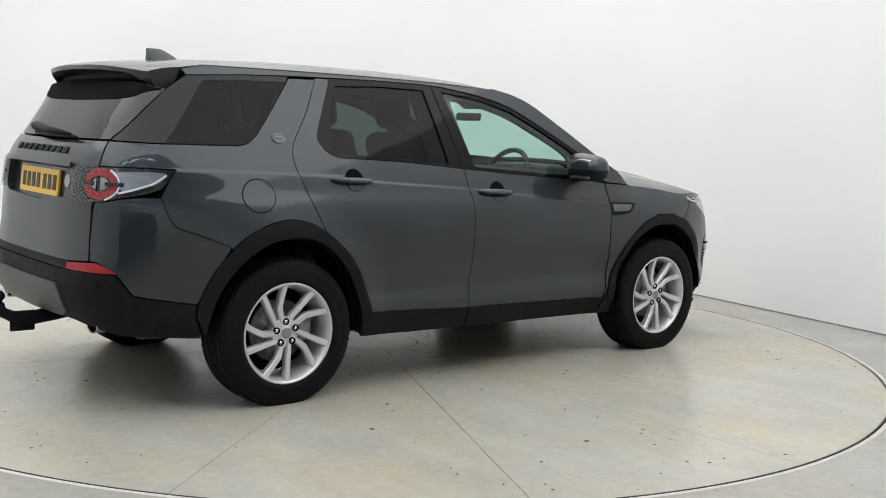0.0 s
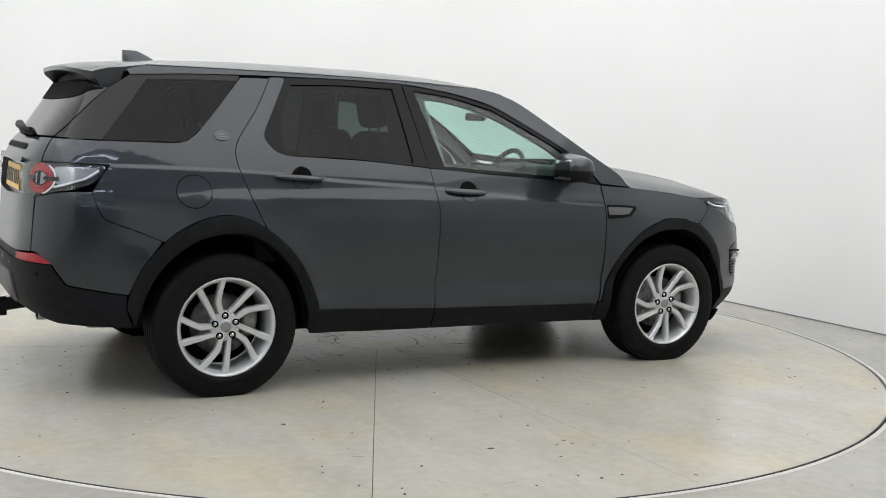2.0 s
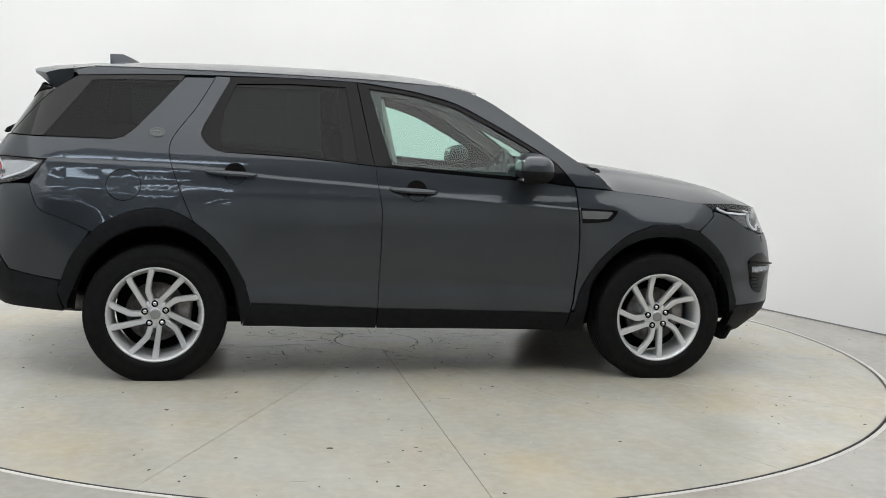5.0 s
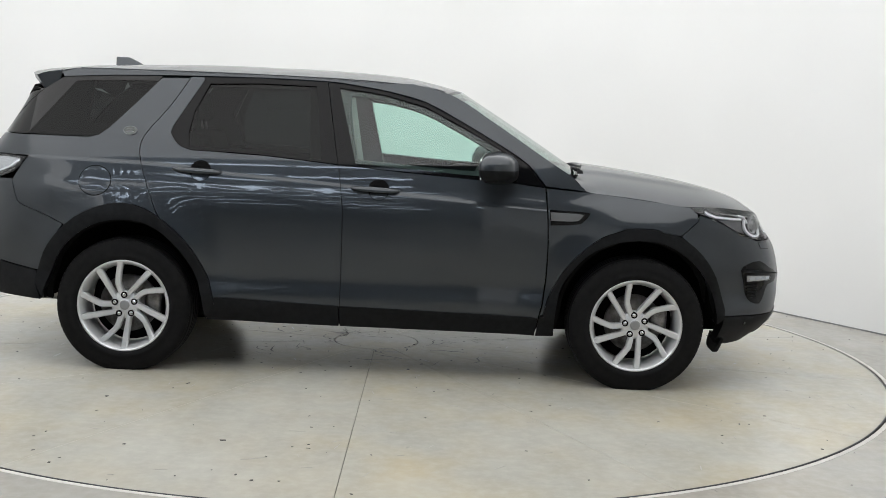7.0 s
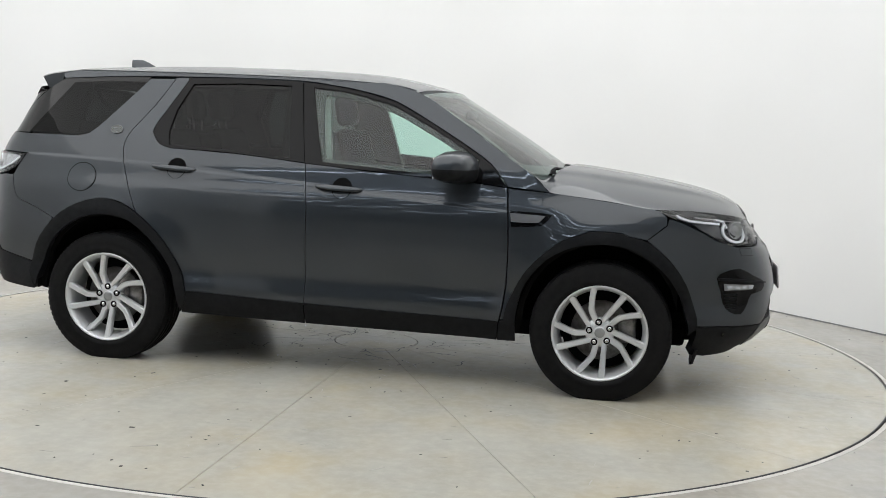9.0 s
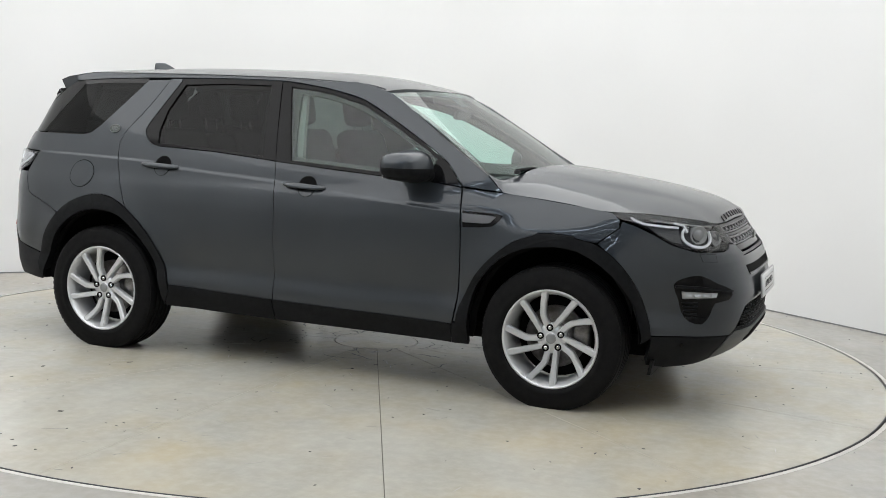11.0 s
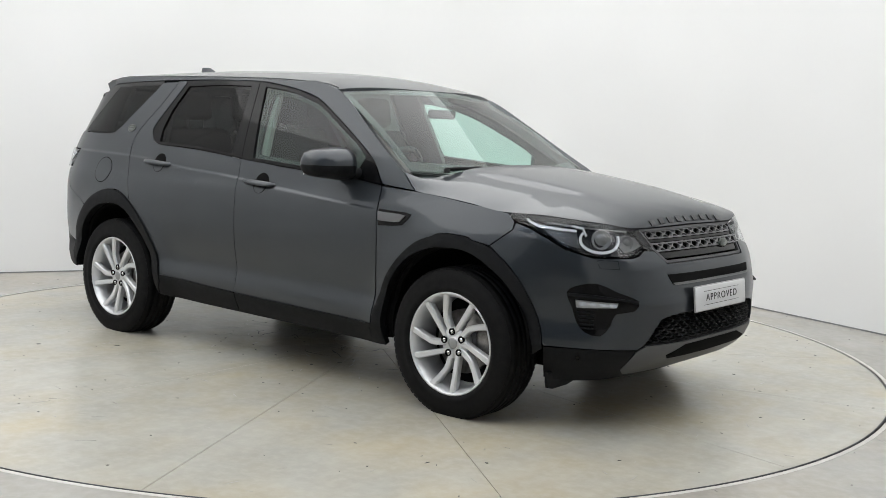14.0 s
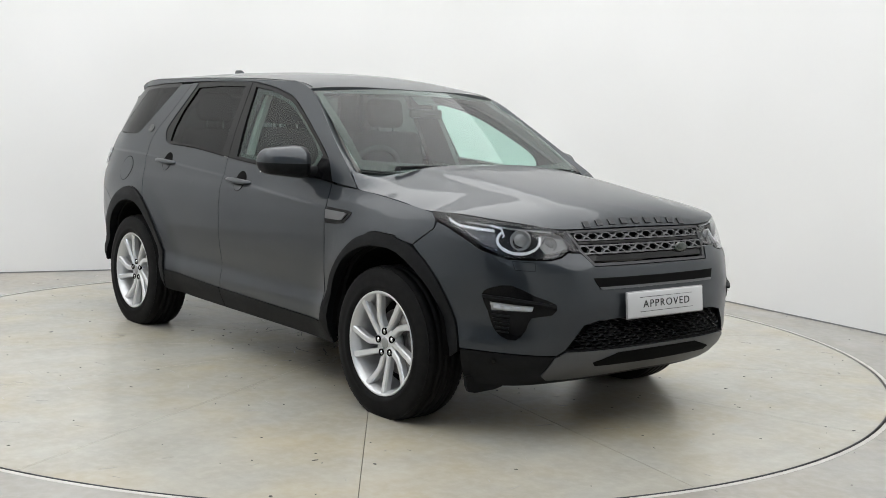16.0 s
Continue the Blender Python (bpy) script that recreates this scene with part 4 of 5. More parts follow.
link("roof", sheet(roof_at, 44, 30, 0.02), PAINT, car, "grey painted roof")
link("headliner", sheet(lambda v, s: (roof_at(0.03 + 0.95 * v, s * 0.94)[0], roof_at(0.03 + 0.95 * v, s * 0.94)[1], roof_at(0.03 + 0.95 * v, s * 0.94)[2] - 0.045), 20, 14), LINER, car, "pale grey headliner")
for side in (1, -1):
    pts = [Vector(roof_at(0.06 + 0.93 * k / 40, 0.965 * side)) + Vector((0, 0, 0.0015)) for k in range(41)]
    link("roof_strip", tube_bm(pts, 0.003, 6), DARK_SATIN, car, "black roof channel strip")


def screen_at(v, s):
    """The windscreen, v from the cowl to the roof."""
    a = abs(s)
    low = Vector((1.135 - 0.185 * a ** 2.2, 0.79 * s, 1.113 + 0.027 * a * a))
    top = Vector((0.415 - 0.10 * a ** 2, 0.652 * s, 1.5615 - 0.022 * a ** 2.2))
    p = low.lerp(top, v)
    n = Vector((0.50, 0, 0.86))
    return p + n * ((0.004 + 0.014 * a * a) * math.sin(math.pi * v))


windscreen = link("windscreen", sheet(screen_at, 20, 24), CLEAR, car, "clear windscreen with a black printed border")

windscreen.visible_shadow = False


def screen_band(v0, v1, s0, s1, n=20, m=24, lift=-0.004):
    return sheet(lambda v, s: screen_at(v0 + (v1 - v0) * v, s0 + (s1 - s0) * (s + 1) / 2) + Vector((0.5, 0, 0.86)) * lift, n, m)


link("printed_border", screen_band(0.0, 0.11, -1, 1, 3), BLACK_GLOSS, windscreen, "black printed border")
link("printed_border", screen_band(0.945, 1.0, -1, 1, 3), BLACK_GLOSS, windscreen)
link("printed_border", screen_band(0.11, 0.945, -1, -0.935, 16, 3), BLACK_GLOSS, windscreen)
link("printed_border", screen_band(0.11, 0.945, 0.935, 1, 16, 3), BLACK_GLOSS, windscreen)
link("sensor_cover", screen_band(0.84, 0.95, -0.11, 0.11, 6, 6, -0.012), DASH, windscreen, "black sensor housing")
link("rear_view_mirror", box_bm((0.030, 0.23, 0.052), (0.50, 0.0, 1.432), 0.014, 3, Matrix.Rotation(radians(10), 4, "Y")), DASH, car, "black interior mirror")
# scuttle and wipers
link("scuttle", sheet(lambda v, s: (1.165 - 0.19 * abs(s) ** 2.2 - 0.10 * v, 0.80 * s, 1.095 + 0.035 * s * s + 0.012 * v), 4, 20), BLACK_TRIM, car, "black plastic scuttle panel")
for y0, y1 in ((-0.62, -0.05), (0.0, 0.60)):
    w = link("wiper", tube_bm([(1.06, y0, 1.150), (1.05, (y0 + y1) / 2, 1.158), (1.085, y1, 1.142)], [0.011, 0.008, 0.006], 6), BLACK_TRIM, car, "black windscreen wiper")
    link("pivot_cap", lathe_bm([(0, 0.02), (0.014, 0.018), (0.018, 0.0)], 12, "Z"), BLACK_TRIM, w).location = (1.065, y0, 1.135)

# ---- tail ----
gate_half = [(U_REAR, 1.236), (-2.70, 1.238), (U_GATE - 0.004, 1.240), (U_GATE + 0.006, 1.136), (-2.37, 1.05), (U_GATE - 0.010, 0.963), (U_GATE - 0.016, 0.80), (U_GATE - 0.004, 0.705), (-2.52, 0.694), (U_REAR, 0.692)]
# matt black band that paints in the shade below the spoiler
panel("screen_band", whole([(U_REAR, 1.524), (-2.50, 1.520), (-2.20, 1.510), (-1.99, 1.487), (-2.10, 1.476), (-2.28, 1.452), (-2.55, 1.436), (U_REAR, 1.430)], U_REAR), DARK, both=False, lift=0.001, gap=0.0, depth=0.003, label="black band painted as the spoiler's shade across the top of the rear screen")
recess = whole([(U_REAR, 1.130), (-2.62, 1.128), (-2.563, 1.12), (-2.563, 0.975), (-2.62, 0.958), (U_REAR, 0.945)], U_REAR)
gate_rim = whole(gate_half, U_REAR)
tailgate = panel("tailgate", gate_rim + [gate_rim[0]] + [recess[0]] + recess[:0:-1] + [recess[0]], PAINT, both=False, step=0.05, gap=0.0, depth=0.036, label="closed grey tailgate")[0]
panel("rear_screen", whole([(U_REAR, 1.525), (-2.50, 1.522), (-2.20, 1.512), (-1.962, 1.488), (-2.16, 1.37), (U_GATE - 0.004, 1.248), (-2.7, 1.245), (U_REAR, 1.243)], U_REAR), REAR_GLASS, tailgate, both=False, lift=-0.004, gap=0.002, depth=0.02, label="dark rear screen")
panel("plate_recess", whole([(U_REAR, 1.136), (-2.62, 1.134), (-2.557, 1.125), (-2.557, 0.97), (-2.62, 0.950), (U_REAR, 0.938)], U_REAR), PAINT, tailgate, both=False, lift=-0.034, gap=0, depth=0.004, label="grey sunken plate recess")
panel("plate_lip", whole([(U_REAR, 1.15), (-2.56, 1.142), (-2.55, 1.118), (U_REAR, 1.120)], U_REAR), PAINT, tailgate, both=False, lift=0.022, gap=0, depth=0.022)
plate = panel("number_plate", whole([(U_REAR, 1.092), (-2.737, 1.092), (-2.737, 0.968), (U_REAR, 0.968)], U_REAR), PLATE_Y, car, both=False, lift=-0.018, gap=0, depth=0.012, label="yellow rear plate with dark bars")[0]
for k in range(7):
    u = -2.78 - 0.066 * k - (0.02 if k > 2 else 0)
    panel("character_bar", [(u - 0.024, 1.066), (u + 0.020, 1.066), (u + 0.020, 0.994), (u - 0.024, 0.994)], INK, plate, both=False, lift=-0.0155, step=0.1, gap=0, depth=0.001)
for k in range(9):
    u = -2.70 - 0.080 * k
    panel("letter_bar", [(u - 0.026, 1.204), (u + 0.022, 1.204), (u + 0.022, 1.176), (u - 0.026, 1.176)], BLACK_TRIM, tailgate, both=False, lift=0.006, step=0.1, gap=0, depth=0.008, label="raised dark letter shape" if k == 0 else "")
panel("badge_disc", ring_path(-2.602, 1.050, 0.030, 0.030, 0, 340, 17), SATIN, tailgate, both=False, lift=-0.002, step=0.1, gap=0, depth=0.034, label="small round badge")

tail_out = [(-2.555, 1.122), (-2.35, 1.127), (-2.15, 1.128), (-1.945, 1.121), (-1.978, 1.07), (-2.016, 1.035), (-2.10, 1.008), (-2.197, 0.994), (-2.333, 0.966), (-2.52, 0.972)]
tail_lamp = panel("tail_light", tail_out, LAMP_BLACK, lift=0.0015, step=0.04, gap=0.001, depth=0.0, label="tail light with red ring and clear lens")
panel("lens", tail_out, LENS, tail_lamp, lift=0.014, step=0.04, gap=0.002, depth=0.016, label="clear lamp cover")
panel("red_ring", stroke(ring_path(-2.325, 1.052, 0.085, 0.053, 0, 360, 28), 0.036), RED, tail_lamp, lift=0.008, step=0.03, gap=0, depth=0.006, label="red lamp ring")
panel("lamp_core", ring_path(-2.325, 1.052, 0.050, 0.030, 0, 345, 22), SATIN, tail_lamp, lift=0.006, step=0.03, gap=0, depth=0.01, label="silver lamp core")
panel("lamp_core", [(-2.345, 1.085), (-2.322, 1.085), (-2.322, 1.02), (-2.345, 1.02)], BLACK_GLOSS, tail_lamp, lift=0.009, step=0.03, gap=0, depth=0.004)
for a0 in (0.034, -0.136):
    panel("ring_bar", [(-2.325 + a0, 1.062), (-2.325 + a0 + 0.102, 1.062), (-2.325 + a0 + 0.102, 1.043), (-2.325 + a0, 1.043)], LAMP_BLACK, tail_lamp, lift=0.0095, step=0.03, gap=0, depth=0.004, label="dark bar across the red ring")
panel("clear_cell", dense([(-2.235, 1.102), (-2.16, 1.112), (-1.99, 1.108), (-2.02, 1.065), (-2.10, 1.04), (-2.19, 1.02), (-2.215, 1.055)], 2, True), WHITE_LENS, tail_lamp, lift=0.005, step=0.03, gap=0, depth=0.008, label="clear indicator cell")
panel("light_guide", stroke([(-2.215, 1.015), (-2.15, 1.03), (-2.05, 1.06), (-1.985, 1.10)], 0.009), DRL, tail_lamp, lift=0.008, step=0.03, gap=0, depth=0.006, label="white light guide")
panel("light_guide", stroke(ring_path(-2.325, 1.052, 0.114, 0.072, -70, 60, 12), 0.010), CHROME, tail_lamp, lift=0.008, step=0.03, gap=0, depth=0.006)

panel("rear_bumper", whole([(U_REAR, 0.652), (-2.52, 0.652), (-2.215, 0.650), (-2.140, 0.556), (-1.98, 0.531), (-1.850, 0.514), (-1.853, 0.45), (-1.825, 0.362), (-1.95, 0.366), (-2.2, 0.372), (-2.5, 0.42), (U_REAR, 0.43)], U_REAR), BLACK_TRIM, both=False, lift=0.002, gap=0, depth=0.06, label="black plastic lower rear bumper")
panel("bumper_step", whole([(U_REAR, 0.690), (-2.52, 0.690), (-2.52, 0.656), (U_REAR, 0.656)], U_REAR), BLACK_TRIM, both=False, lift=-0.004, gap=0, depth=0.02, label="black bumper top tread")
panel("rear_skid", whole([(U_REAR, 0.578), (-2.61, 0.580), (-2.585, 0.545), (-2.535, 0.455), (-2.6, 0.425), (U_REAR, 0.415)], U_REAR), SILVER_SKID, both=False, lift=0.010, gap=0, depth=0.02, label="grey rear skid panel")
panel("reflector", [(-2.515, 0.688), (-2.315, 0.699), (-2.24, 0.676), (-2.205, 0.656), (-2.36, 0.656), (-2.512, 0.656)], RED, lift=0.004, step=0.04, gap=0, depth=0.012, label="red bumper reflector")
for u, z in ((-2.62, 0.625), (-2.30, 0.60), (-2.85, 0.63)):
    panel("parking_sensor", ring_path(u, z, 0.011, 0.011, 0, 330, 11), BLACK_GLOSS, lift=0.004, step=0.1, gap=0, depth=0.003)


def spoiler_bm(skin_part):
    bm = bmesh.new()
    m = 28
    rings = []
    for j in range(m + 1):
        s = -1 + 2 * j / m
        a = abs(s)
        fx, fy, fz = roof_at(0.0, s)
        ex = -2.06 + 0.105 * a ** 4
        ez = 1.603 - 0.034 * a ** 2.5
        ey = fy * (0.985 - 0.03 * a)
        side_fin = max(0.0, (a - 0.82) / 0.18) ** 1.5
        drop = 0.020 + 0.062 * side_fin
        prof = [(fx - 0.003, fy, fz), (fx * 0.5 + ex * 0.5, (fy + ey) / 2, (fz + ez) / 2 + 0.004), (ex + 0.02, ey, ez + 0.002), (ex, ey, ez - 0.006), (ex + 0.006 + 0.042 * side_fin, ey, ez - 0.006 - drop),
                (ex + 0.05 + 0.020 * side_fin, ey * 0.99, ez - 0.018 - drop), (fx - 0.02, fy * 0.985, fz - 0.05 - 0.022 * (a > 0.93)), (fx, fy * 0.985, fz - 0.02)]
        rings.append([bm.verts.new(p) for p in prof])
    keep = (0, 1, 2, 3) if skin_part else (4, 5, 6)
    for a, b in zip(rings, rings[1:]):
        for i in keep:
            bm.faces.new((a[i], a[i + 1], b[i + 1], b[i]))
    if skin_part:
        bm.faces.new(rings[0]), bm.faces.new(rings[-1][::-1])
    bmesh.ops.delete(bm, geom=[v for v in bm.verts if not v.link_faces], context="VERTS")
    bmesh.ops.recalc_face_normals(bm, faces=bm.faces)
    return bm


spoiler = sharp(link("spoiler", spoiler_bm(True), PAINT, car, "grey roof spoiler over the rear screen"), 40)
link("underside", spoiler_bm(False), BLACK_TRIM, spoiler, "black spoiler underside")


link("roof_header", box_bm((0.12, 1.12, 0.07), (-1.885, 0, 1.555), 0.02, 2), BLACK_TRIM, car, "black header above the rear screen")
# shark-fin aerial
bm = bmesh.new()
rows = []
for k in range(9):
    t = k / 8
    z = 1.632 + 0.074 * t
    x0, x1 = -1.690 - 0.004 * t, -1.500 - 0.120 * t ** 1.6
    w = 0.030 * (1 - t) ** 0.7 + 0.005
    rows.append([bm.verts.new((x0 + (x1 - x0) * f, w * g, z)) for f, g in ((0, -0.7), (0, 0.7), (0.2, 1), (0.5, 0.9), (0.8, 0.5), (1.0, 0.05), (1.0, -0.05), (0.8, -0.5), (0.5, -0.9), (0.2, -1))])
for a, b in zip(rows, rows[1:]):
    for i in range(len(a)):
        k = (i + 1) % len(a)
        bm.faces.new((a[i], a[k], b[k], b[i]))
bm.faces.new(rows[-1])
bmesh.ops.recalc_face_normals(bm, faces=bm.faces)
sharp(link("aerial", bm, PAINT, car, "grey shark-fin roof aerial"), 40)
# rear wiper
rwp = link("rear_wiper", tube_bm([(-2.176, 0.27, 1.292), (-2.186, 0.20, 1.290), (-2.196, 0.0, 1.276), (-2.200, -0.30, 1.262)], [0.016, 0.024, 0.018, 0.007], 10), BLACK_TRIM, car, "black rear wiper")
link("blade", tube_bm([(-2.180, 0.22, 1.262), (-2.198, 0.0, 1.254), (-2.196, -0.36, 1.250)], [0.010, 0.012, 0.008], 6), BLACK_TRIM, rwp)
# exhaust tips, tow bar
TIP_STEEL = vary(mat("brushed_tip_steel", (0.3, 0.3, 0.3), 0.24, 0.95), 30, (0.24, 0.24, 0.24), (0.36, 0.355, 0.34))
for side in (1, -1):
    bm = lathe_bm([(0.040, -0.11), (0.046, 0.09), (0.043, 0.094), (0.038, 0.09), (0.036, -0.05)], 28, "Y")
    bmesh.ops.scale(bm, vec=(1.35, 1, 0.85), verts=bm.verts)
    bmesh.ops.rotate(bm, matrix=Matrix.Rotation(radians(90), 3, "Z"), verts=bm.verts)
    bmesh.ops.translate(bm, vec=(-2.115, -0.575 * side, 0.403), verts=bm.verts)
    link("exhaust_tip", bm, TIP_STEEL, car, "polished oval exhaust tip")
tow = link("tow_bar", tube_bm([(-2.02, -0.02, 0.395), (-2.18, -0.03, 0.372), (-2.30, -0.03, 0.355), (-2.37, -0.02, 0.362), (-2.425, 0, 0.39), (-2.435, 0, 0.43)], [0.036, 0.036, 0.034, 0.030, 0.026, 0.022], 14), BLACK_TRIM, car, "black tow bar")
ball = bmesh.new()
bmesh.ops.create_uvsphere(ball, u_segments=16, v_segments=10, radius=0.027)
bmesh.ops.translate(ball, vec=(-2.437, 0, 0.470), verts=ball.verts)
merge(ball, lathe_bm([(0.0, 0.0), (0.017, 0.0), (0.014, 0.05), (0, 0.05)], 12, "Z"))
for v in ball.verts:
    if abs(v.co.x) < 0.1:
        v.co += Vector((-2.437, 0, 0.415))
link("ball", ball, BLACK_TRIM, tow)
link("bracket", box_bm((0.12, 0.012, 0.10), (-2.345, -0.052, 0.350), 0.006), BLACK_TRIM, tow)

# ---- flank details ----
for parent, cu, cz in ((rear_door, -0.997, 1.083), (front_door, -0.044, 1.020)):
    for side in (1, -1):
        bm = bmesh.new()
        rows = []
        for k in range(13):
            t = k / 12
            u = cu - 0.132 + 0.264 * t
            z = cz + 0.004 - 0.010 * t
            out = 0.034 * math.sin(math.pi * min(1, max(0, t))) ** 0.35 + 0.003
            h = 0.015 * (math.sin(math.pi * t) ** 0.25 if 0 < t < 1 else 0.35)
            rows.append([bm.verts.new(skin(u, z + h * math.sin(a), out - 0.012 + 0.012 * math.cos(a))) for a in (2 * math.pi * q / 10 for q in range(10))])
        for a, b in zip(rows, rows[1:]):
            for q in range(10):
                bm.faces.new((a[q], a[(q + 1) % 10], b[(q + 1) % 10], b[q]))
        bm.faces.new(rows[0]), bm.faces.new(rows[-1])
        bmesh.ops.recalc_face_normals(bm, faces=bm.faces)
        if side < 0:
            flip_y(bm)
        link("handle", bm, PAINT, parent[0 if side > 0 else 1], "grey pull handle")
    panel("handle_cup", ring_path(cu + 0.018, cz - 0.002, 0.056, 0.056, 0, 348, 29), DARK, parent, lift=0.0012, step=0.1, gap=0, depth=0.002, label="dark cup behind the handle")
    panel("cup_floor", [(cu + 0.018 + 0.05 * math.cos(radians(a)), cz - 0.004 + 0.052 * math.sin(radians(a))) for a in range(200, 341, 14)], PAINT, parent, lift=0.002, step=0.1, gap=0, depth=0.002)
# fuel flap seam, flank crease strip, side vent, badge
flap = panel("fuel_flap", ring_path(-1.535, 1.010, 0.088, 0.080, 0, 352, 44), DARK, lift=0.0008, step=0.06, gap=0, depth=0.002, both=False)
panel("flap_skin", ring_path(-1.535, 1.010, 0.0835, 0.0755, 0, 352, 44), PAINT, flap[0], lift=0.0022, step=0.05, gap=0, depth=0.003, both=False, label="round grey fuel flap")
vent = panel("wing_vent", [(0.882, 0.950), (1.06, 0.944), (1.098, 0.938), (1.085, 0.915), (1.05, 0.882), (0.98, 0.872), (0.892, 0.868)], BLACK_GLOSS, lift=0.004, step=0.05, gap=0, depth=0.01, label="black wing vent with a satin blade")
panel("vent_blade", [(0.886, 0.938), (1.03, 0.934), (1.066, 0.930), (1.035, 0.897), (0.99, 0.893), (0.892, 0.893)], VENT_GREY, vent, lift=0.010, step=0.05, gap=0, depth=0.008, label="satin grey blade")
badge = panel("badge", ring_path(-1.376, 1.280, 0.036, 0.022, 0, 345, 24), EMBLEM, lift=0.005, step=0.1, gap=0, depth=0.006, label="small dark green oval badge")
panel("badge_rim", stroke(ring_path(-1.376, 1.280, 0.036, 0.022, 0, 360, 24), 0.003), DARK_SATIN, badge, lift=0.006, step=0.1, gap=0, depth=0.003)

for dz in (0.006, -0.006):
    panel("badge_bar", [(-1.398, 1.280 + dz - 0.0022), (-1.356, 1.280 + dz - 0.0022), (-1.356, 1.280 + dz + 0.0022), (-1.396, 1.280 + dz + 0.0022)], DARK_SATIN, badge, lift=0.0062, step=0.1, gap=0, depth=0.001)
panel("washer_cover_seam", [(2.085, 0.806), (2.19, 0.803), (2.195, 0.765), (2.10, 0.768)], DARK, bumper, lift=0.0006, step=0.06, gap=0, depth=0.001)
panel("washer_cover", [(2.087, 0.804), (2.188, 0.801), (2.193, 0.767), (2.102, 0.770)], PAINT, bumper, lift=0.0016, step=0.04, gap=0, depth=0.002, label="small grey washer cover")
for u, z in ((2.02, 0.36),):
    panel("parking_sensor", ring_path(u, z, 0.011, 0.011, 0, 330, 11), BLACK_GLOSS, lift=0.006, step=0.1, gap=0, depth=0.003)
# door mirrors
for side in (1, -1):
    bm = bmesh.new()
    rows = []
    for k in range(13):
        t = 1 - (1 - k / 12) ** 1.7
        y = -0.905 - 0.206 * t
        close = (1 - max(0.0, (t - 0.72) / 0.28) ** 2.6 * 0.92) ** 0.5
        up, down = (0.100 - 0.035 * t ** 1.5) * close, (0.070 - 0.012 * t) * close
        cx, cz = 0.596 - 0.012 * t, 1.142 + 0.010 * t
        ahead, behind = 0.118 * (1 - 0.42 * t ** 2) * close, 0.094 * close ** 0.5
        row = []
        for q in range(20):
            a = 2 * math.pi * q / 20
            c, s = math.cos(a), math.sin(a)
            px = cx + (ahead * abs(c) ** 0.85 if c > 0 else -behind * abs(c) ** 0.55)
            row.append(bm.verts.new((px, y, cz + (up * abs(s) ** 0.8 if s > 0 else -down * abs(s) ** 0.7))))
        rows.append(row)
    for a, b in zip(rows, rows[1:]):
        for q in range(20):
            bm.faces.new((a[q], a[(q + 1) % 20], b[(q + 1) % 20], b[q]))
    bm.faces.new(rows[0]), bm.faces.new(rows[-1])
    bmesh.ops.recalc_face_normals(bm, faces=bm.faces)
    lower = bm.copy()
    bmesh.ops.bisect_plane(bm, geom=bm.verts[:] + bm.edges[:] + bm.faces[:], plane_co=(0, 0, 1.150), plane_no=(0, 0, 1), clear_inner=True)
    bmesh.ops.bisect_plane(lower, geom=lower.verts[:] + lower.edges[:] + lower.faces[:], plane_co=(0, 0, 1.150), plane_no=(0, 0, 1), clear_outer=True)
    bmesh.ops.scale(lower, vec=(0.985, 1, 1), space=Matrix.Translation((-0.585, 0, 0)), verts=lower.verts)
    arm = tube_bm([(0.69, -0.80, 1.105), (0.655, -0.88, 1.108), (0.63, -0.95, 1.115)], [0.035, 0.03, 0.035], 10)
    mglass = box_bm((0.006, 0.15, 0.110), (0.5060, -1.0, 1.152), 0.003)
    if side < 0:
        flip_y(bm), flip_y(lower), flip_y(arm), flip_y(mglass)
    mir = link("door_mirror", bm, PAINT, car, "grey and black door mirror")
    link("mirror_base", lower, BLACK_TRIM, mir, "black mirror underside")
    link("mirror_arm", arm, BLACK_TRIM, mir)
    link("mirror_glass", mglass, CHROME, mir, "mirror glass")

# ---- inner body: dark lining behind the skin, floor pan, arches ----
panel("inner_lining", [(-1.95, 1.21), (-1.6, 1.20), (-1.25, 1.18), (-0.66, 1.15), (0.38, 1.07), (0.85, 1.04), (1.55, 0.96), (1.75, 0.80)] + [(1.371 + 0.41 * math.cos(radians(a)), 0.36 + 0.44 * math.sin(radians(a))) for a in range(15, 181, 15)]
      + [(0.94, 0.30), (-0.93, 0.30)] + [(-1.371 + 0.41 * math.cos(radians(a)), 0.36 + 0.44 * math.sin(radians(a))) for a in range(0, 181, 15)] + [(-2.1, 0.45), (-2.2, 1.0)], DARK, lift=-0.045, step=0.1, gap=0, depth=0.03, label="dark inner body")
PILLAR_TRIM = bumpy(mat("pale_pillar_trim", (0.22, 0.22, 0.21), 0.8), 60, 0.1, detail=1.0)
panel("pillar_lining", [(-0.40, 1.06), (-0.10, 1.06), (-0.20, 1.57), (-0.44, 1.57)], PILLAR_TRIM, lift=-0.060, step=0.1, gap=0, depth=0.03, label="pale inner centre pillar")
panel("pillar_lining", [(0.40, 1.42), (0.76, 1.20), (0.90, 1.10), (0.98, 1.13), (0.56, 1.40), (0.30, 1.54), (0.05, 1.57), (0.05, 1.52), (0.2, 1.50)], PILLAR_TRIM, lift=-0.056, step=0.1, gap=0, depth=0.02, label="pale inner windscreen pillar")
door_rim = [(-0.30, 1.09), (0.10, 1.085), (0.60, 1.062), (0.84, 1.05), (0.76, 1.172), (0.60, 1.272), (0.40, 1.384), (0.20, 1.482), (0.0, 1.532), (-0.15, 1.555), (-0.34, 1.572)]
